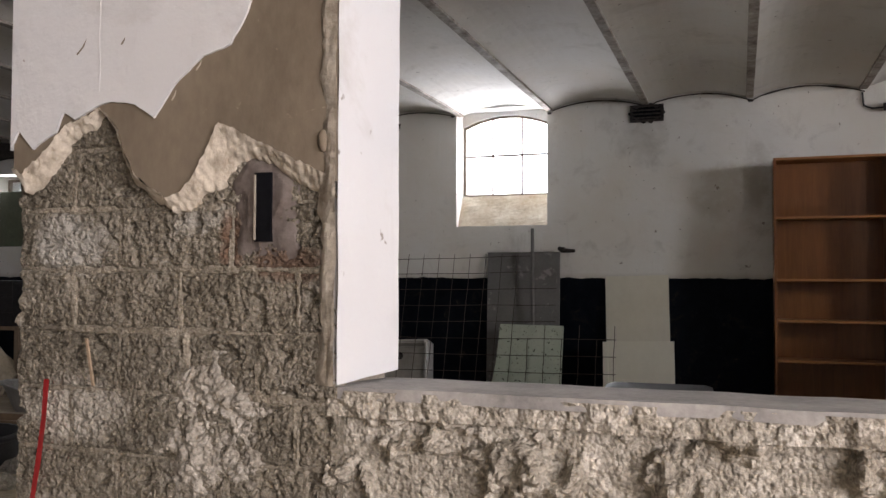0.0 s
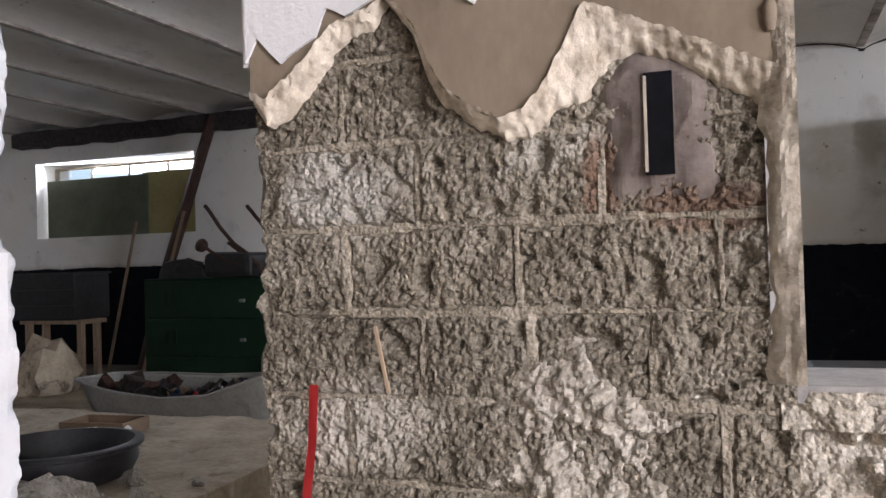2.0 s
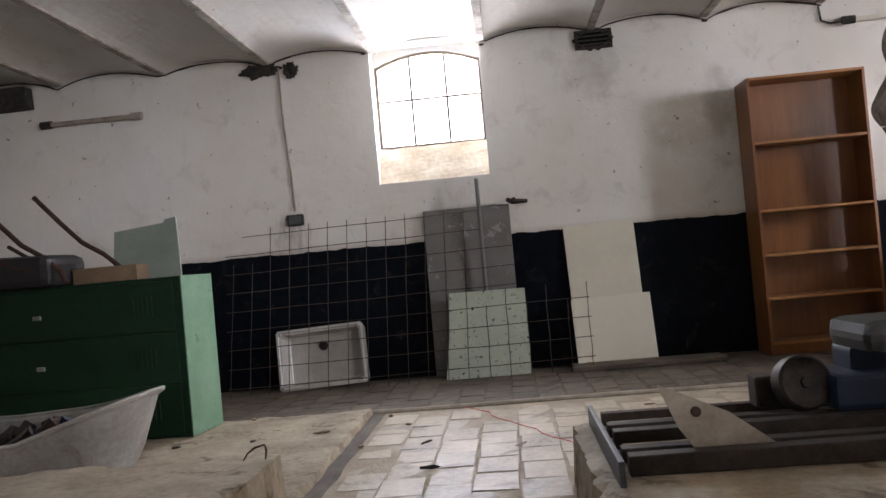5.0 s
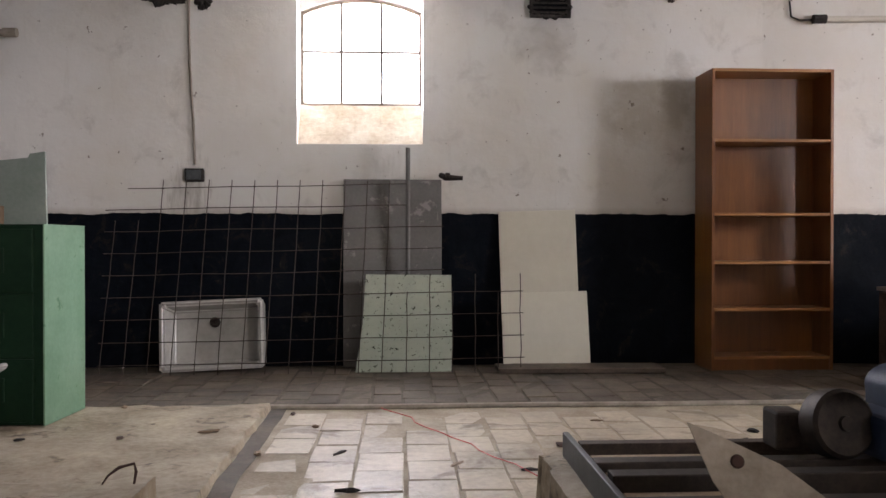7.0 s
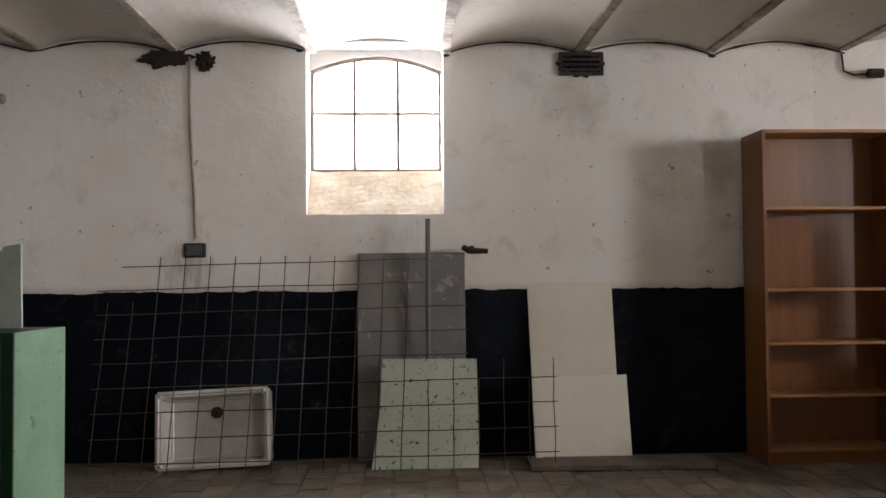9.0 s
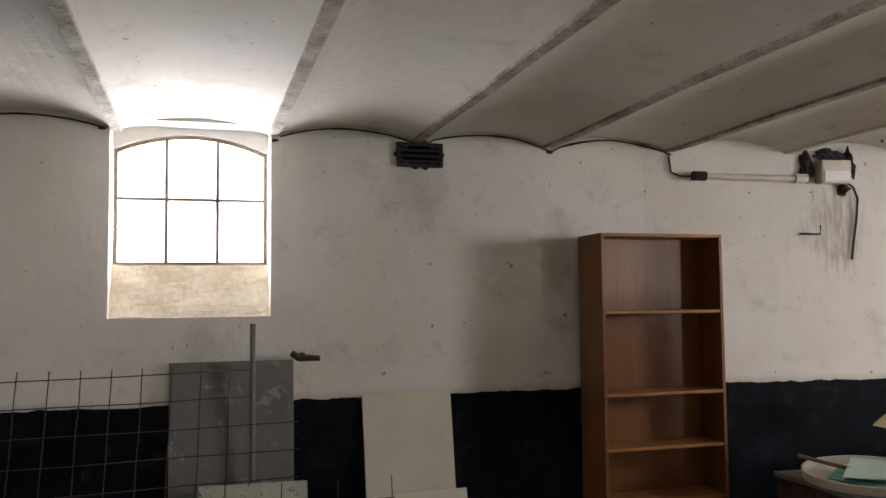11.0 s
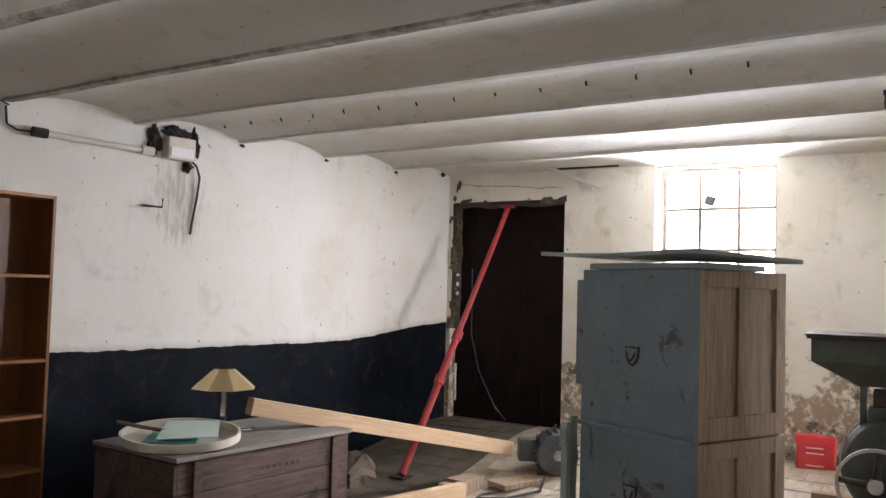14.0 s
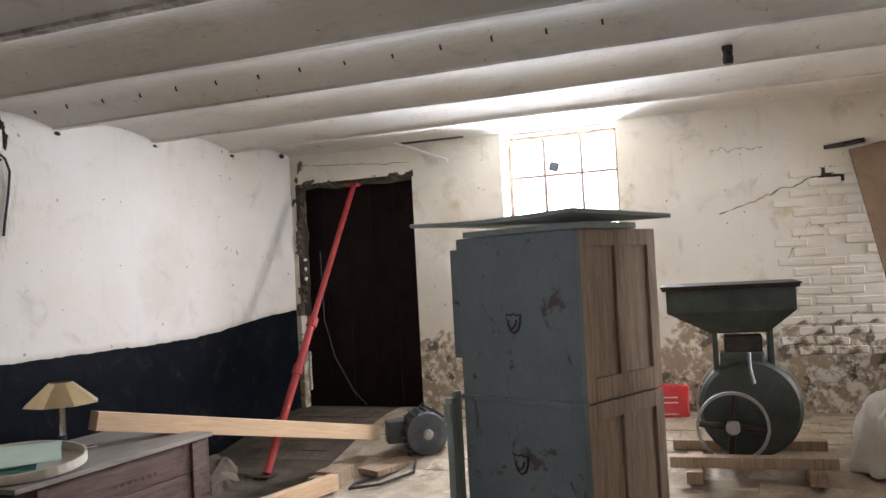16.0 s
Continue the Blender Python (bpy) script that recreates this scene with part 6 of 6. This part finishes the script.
tube(bm, [(0, 0, 0.0), (0.01, 0.0, 0.06), (0.0, 0.005, 0.1), (-0.07, 0.0, 0.085), (-0.12, -0.01, 0.05), (-0.15, 0.0, 0.004)], [0.006, 0.008, 0.007, 0.009, 0.006, 0.004], 6)
solid("bent_bracket", bm, M["rustbrown"], "bent rusty bracket lying at the slab corner", "bracket", at=pose(-2.5, 3.87, 0.268, 0, 0, 8) @ Matrix.Scale(0.5, 4))
bm = bmesh.new()
tube(bm, [(-1.86 + 0.05 * i + 0.05 * noise.noise(Vector((i * 0.6, 0, 0))), 4.62 - 0.11 * i + 1.35, 0.007) for i in range(-2, 12)][::-1], 0.0025, 5)
solid("red_thread", bm, M["redplastic"], "thin red thread lying across the brick paving", "thread")
rnd = random.Random(77)
for i in range(34):
    x, y = rnd.uniform(-4.0, 0.9), rnd.uniform(4.45, 6.05)
    bm = bmesh.new()
    bmesh.ops.create_icosphere(bm, subdivisions=2, radius=1.0)
    a, b, c = rnd.uniform(0.012, 0.05), rnd.uniform(0.006, 0.02), rnd.uniform(0.004, 0.01)
    for v in bm.verts:
        v.co = Vector((v.co.x * a, v.co.y * b, v.co.z * c)) * (1 + 0.6 * noise.noise(v.co * 1.7 + Vector((i * 3.0, 0, 0))))
    solid("debris", bm, rnd.choice([M["soot"], M["rustbrown"], M["rubber"], M["rawwood"], M["hessian"]]), "small dark scrap lying on the dusty floor", "debris", group="scraps on the floor", at=pose(x, y, (0.04 if x < -2.52 else 0.0) + c * 0.6, 0, 0, rnd.uniform(0, 360)))
# far corner clutter
bench = thing("wooden_bench", pose(-7.0, 6.1, 0.0), "low rough wooden bench in the dark corner", "bench")
part("top", boxes((0, 0.72, 0, 0.3, 0.56, 0.6), bevel=0.004), M["rawwood"], bench)
for x in (0.03, 0.63):
    for y in (0.03, 0.22):
        part("leg", boxes((x, x + 0.05, y, y + 0.05, 0, 0.56)), M["rawwood"], bench)
for i, (x, y, z, h) in enumerate(((-6.75, 6.9, 0.0, 1.52), (-6.25, 6.9, 0.0, 1.6))):
    bm = bmesh.new()
    tube(bm, [(x - 0.08 * i, y, z), (x + 0.05 + 0.1 * i, y + 0.4, h)], 0.016, 6)
    solid("tool_handle", bm, M["hessian"], "long wooden tool handle leaning in the corner", "tool handle")
bm = bmesh.new()
bmesh.ops.create_icosphere(bm, subdivisions=3, radius=1.0)
for v in bm.verts:
    v.co = Vector((v.co.x * 0.3, v.co.y * 0.25, max(-0.1, v.co.z) * 0.42)) * (1 + 0.3 * noise.noise(v.co * 2)) + Vector((0, 0, 0.03))
solid("dusty_sack", bm, M["concrete"], "grey dusty sack slumped on the floor", "sack", at=pose(-6.3, 5.7, 0.035), smooth=True)
crate = thing("dark_crate", pose(-6.72, 6.25, 0.6, 0, 0, 5), "dark crate on the bench in the corner", "crate")
part("body", boxes((-0.38, 0.38, -0.235, 0.25, 0, 0.4), bevel=0.01), M["rubber"], crate)
for z in (0.01, 0.15, 0.29):
    part("slat", boxes((-0.4, 0.4, -0.25, -0.235, z, z + 0.12), bevel=0.004), M["rubber"], crate)
part("lid", boxes((-0.4, 0.4, -0.25, 0.26, 0.4, 0.42), bevel=0.004), M["rubber"], crate)
bm = boxes((0, 0.5, 0, 0.02, 0, 1.0), bevel=0.004)
solid("leaning_board", bm, M["hessian"], "brown board leaning beside the locker", "board", at=pose(-6.0, 6.6, 0.03, -12, 8, 0))

# ---- red strap and small bits on the pier ----
bm = bmesh.new()
pts = [(-1.274, 0.856), (-1.278, 0.78), (-1.29, 0.7), (-1.303, 0.62), (-1.325, 0.5), (-1.34, 0.38)]
a = [bm.verts.new((x - 0.0075, PY0 - 0.012, z)) for x, z in pts]
b = [bm.verts.new((x + 0.0075, PY0 - 0.015 + 0.004 * math.sin(z * 40), z)) for x, z in pts]
for i in range(len(pts) - 1):
    bm.faces.new((a[i], a[i + 1], b[i + 1], b[i]))
bmesh.ops.solidify(bm, geom=list(bm.faces), thickness=0.003)
solid("red_strap", bm, M["redplastic"], "red plastic strap hanging down the broken pier", "strap")
solid("wood_splinter", boxes((-0.0022, 0.0022, -0.002, 0.002, 0, 0.09)), M["rawwood"], "pale splinter of wood stuck in the masonry", "splinter", at=pose(-1.161, PY0 - 0.014, 0.848, 0, -11, 0))
knob = bmesh.new()
lathe(knob, [(0.004, -0.018), (0.008, -0.008), (0.009, 0.008), (0.004, 0.018)], 12, pose(0, 0, 0, 0, 0, 0))
solid("plaster_nib", knob, M["tan"], "pale nib of plaster on the pier", "nib", at=pose(-0.678, PY0 - 0.024, 1.283), smooth=True)

# ---- bricks of the pier ----
rnd = random.Random(2)
COURSE, BL = 0.1145, 0.245
Z_TOP = 1.0665 + COURSE * 4
courses = []
z = Z_TOP
while z > 0.2:
    x = PX0 + (0.0 if len(courses) % 2 else -0.11)
    starts = []
    while x < PX1:
        starts.append(x)
        x += BL if rnd.random() > 0.2 else 0.15
    courses.append((z - COURSE, starts))
    z -= COURSE


def joint(u, v):
    """How near the middle of a mortar joint (u, v) lies: 1 on the joint, 0 away from it."""
    k = int((Z_TOP - v) / COURSE)
    if not 0 <= k < len(courses):
        return 0.0
    z0, starts = courses[k]
    w = noise.noise_vector(Vector((u * 9, v * 9, 3))) * 0.004
    d = min(v + w.z - z0, z0 + COURSE - v - w.z, min(abs(u + w.x - s) for s in starts))
    half = 0.0098 + 0.006 * noise.noise(Vector((u * 7, v * 7, 8))) + 0.004 * noise.noise(Vector((u * 45, v * 45, 8)))
    return max(0.0, min(1.0, (half - d) / 0.005))


for z0, starts in courses:
    for x0, x1 in zip(starts, starts[1:] + [PX1 + 0.012]):
        a, b = max(x0, PX0) + 0.0004, min(x1, PX1 + 0.006) - 0.0004
        if b - a < 0.03:
            continue
        proud = rnd.uniform(-0.003, 0.003)
        edge_left = a < PX0 + 0.01

        def place(u, v, a=a, proud=proud, edge_left=edge_left):
            j = joint(u, v)
            d = pumice(Vector((u, 0, v))) * (1 - 0.85 * j) - 0.005 * j
            x = u
            if edge_left and u < a + 0.02:
                x += 0.02 * noise.noise(Vector((v * 12, 3, 0))) + 0.008 * noise.noise(Vector((v * 40, 5, 0)))
            return Vector((x, PY0 + 0.003 - proud - d, v))

        bm = bmesh.new()
        g = grid_wall(bm, a, b, z0 + 0.0004, z0 + COURSE - 0.0004, 0.0031, place)
        rim = [r[0] for r in g] + g[-1][1:] + [r[-1] for r in g[::-1]][1:] + g[0][::-1][1:-1]
        back = [bm.verts.new((v.co.x, PY0 + (0.2 if edge_left else 0.04), v.co.z)) for v in rim]
        for i in range(len(rim)):
            bm.faces.new((rim[i], rim[(i + 1) % len(rim)], back[(i + 1) % len(back)], back[i]))
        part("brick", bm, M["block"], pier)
# mortar standing in the joints, and a burst of pale lumps
bm = bmesh.new()
grid_wall(bm, PX0 + 0.012, PX1 + 0.002, 0.3, 1.4, 0.0042, lambda u, v: Vector((u, PY0 + 0.022 - 0.0172 * joint(u, v) - 0.0035 * noise.noise(Vector((u * 40, 0, v * 40))) - 0.003 * noise.noise(Vector((u * 9, 4, v * 9))), v)))
part("mortar", bm, M["mortar"], pier, smooth=True)


def burst(u, v):
    """A crumbling bulge of pale render."""
    p = Vector((u, 0, v))
    r = math.hypot((u + 0.905) / 0.15, (v - 0.775) / 0.14) + 0.25 * noise.noise(p * 16)
    body = max(0.0, 1 - r * r)
    lump = 0.45 - noise.voronoi(p * 34 + Vector(noise.noise_vector(p * 20)) * 0.6)[0][0]
    small = 0.42 - noise.voronoi(p * 95)[0][0]
    return Vector((u, PY0 + 0.022 - body ** 0.5 * (0.027 + 0.026 * lump + 0.012 * small + 0.02 * noise.noise(p * 12)), v))


bm = bmesh.new()
grid_wall(bm, -1.1, -0.71, 0.58, 0.95, 0.0034, burst)
part("render_burst", bm, M["rubble"], pier, "pale crumbling bulge of render")


# ---- bared bricks of the end wall ----
rnd = random.Random(21)
bm = bmesh.new()
box(bm, -0.02, 0.0, -0.115, 0.115, -0.03, 0.03)
bmesh.ops.bevel(bm, geom=list(bm.edges), offset=0.006, segments=1, affect="EDGES")
wall_brick = finish(bm, "brick", M["east"])
for r in range(19):
    z = 0.75 + r * 0.075
    edge = 2.98 + 0.16 * noise.noise(Vector((r * 0.7, 1, 0))) - 0.012 * abs(r - 6)
    y = 1.62 + 0.125 * (r % 2)
    while y + 0.115 < edge:
        if rnd.random() > 0.14:
            o = new("brick", wall_brick)
            o.parent = bpy.data.objects["wall_east"]
            o.matrix_world = pose(EAST + 0.011 + rnd.uniform(-0.006, 0.005), y + rnd.uniform(-0.01, 0.01), z + rnd.uniform(-0.004, 0.004), rnd.uniform(-2.5, 2.5), 0, rnd.uniform(-2.5, 2.5))
        y += 0.25


# ---- floor bricks ----
def brick_mesh(name, w, d, h, material, seed):
    bm = bmesh.new()
    box(bm, -w / 2, w / 2, -d / 2, d / 2, -h, 0)
    bmesh.ops.bevel(bm, geom=[e for e in bm.edges if e.verts[0].co.z > -0.001 or e.verts[1].co.z > -0.001], offset=0.006, segments=1, affect="EDGES")
    for v in bm.verts:
        v.co += Vector(noise.noise_vector(v.co * 9 + Vector((seed, 0, 0)))) * 0.004
    return finish(bm, name, material)


def pave(x0, x1, y0, y1, w, d, material, parent_label, near, skip, seed, along=False):
    e = bpy.data.objects["floor"]
    gap = 0.006 if y0 > 6 else 0.0
    meshes = [brick_mesh("brick", w - gap * 0.6 - 0.002 - 0.004 * (k % 3), d - gap * 0.6 - 0.002 - 0.002 * (k % 2), 0.05, material, seed + k) for k in range(6)]
    rr = random.Random(seed)
    far = bmesh.new()
    made = 0
    cols = int((x1 - x0) / w)
    rows_n = int((y1 - y0) / d)
    for i in range(cols):
        for j in range(-1, rows_n + 1):
            if along:
                cx, cy = x0 + (i + 0.5 + 0.5 * (j % 2)) * w, y0 + (j + 0.5) * d
            else:
                cx, cy = x0 + (i + 0.5) * w, y0 + (j + 0.5 + 0.5 * (i % 2)) * d
            if cy - d / 2 < y0 - 0.02 or cy + d / 2 > y1 + 0.02 or skip(cx, cy):
                continue
            cz = floor_z(cx, cy) + rr.uniform(-0.0048, 0.0012)
            m = Matrix.Translation((cx + rr.uniform(-0.006, 0.006), cy + rr.uniform(-0.005, 0.005), cz)) @ Euler((rr.uniform(-0.006, 0.006), rr.uniform(-0.006, 0.006) - math.atan((floor_z(cx + 0.05, cy) - floor_z(cx - 0.05, cy)) / 0.1), rr.uniform(-0.022, 0.022))).to_matrix().to_4x4()
            if near[0] < cx < near[1] and near[2] < cy < near[3] and made < 290:
                o = new("brick", meshes[rr.randrange(6)])
                o.parent = e
                o.matrix_world = m
                made += 1
            else:
                vs = box(far, -w / 2 + 0.004, w / 2 - 0.004, -d / 2 + 0.004, d / 2 - 0.004, -0.05, 0)
                for v in vs:
                    v.co = m @ v.co
    o = part("brick_field", far, material, e)
    o["kind"] = "stuff"


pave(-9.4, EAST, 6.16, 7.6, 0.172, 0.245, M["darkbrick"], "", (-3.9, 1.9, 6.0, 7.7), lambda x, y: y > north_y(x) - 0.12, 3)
pave(-2.4, EAST, 1.7, 6.12, 0.192, 0.27, M["brickfloor"], "", (-2.6, 1.2, 4.3, 6.2), lambda x, y: (-1.46 < x < 1.12 and y < 4.36) or x > EAST - 0.1, 8)
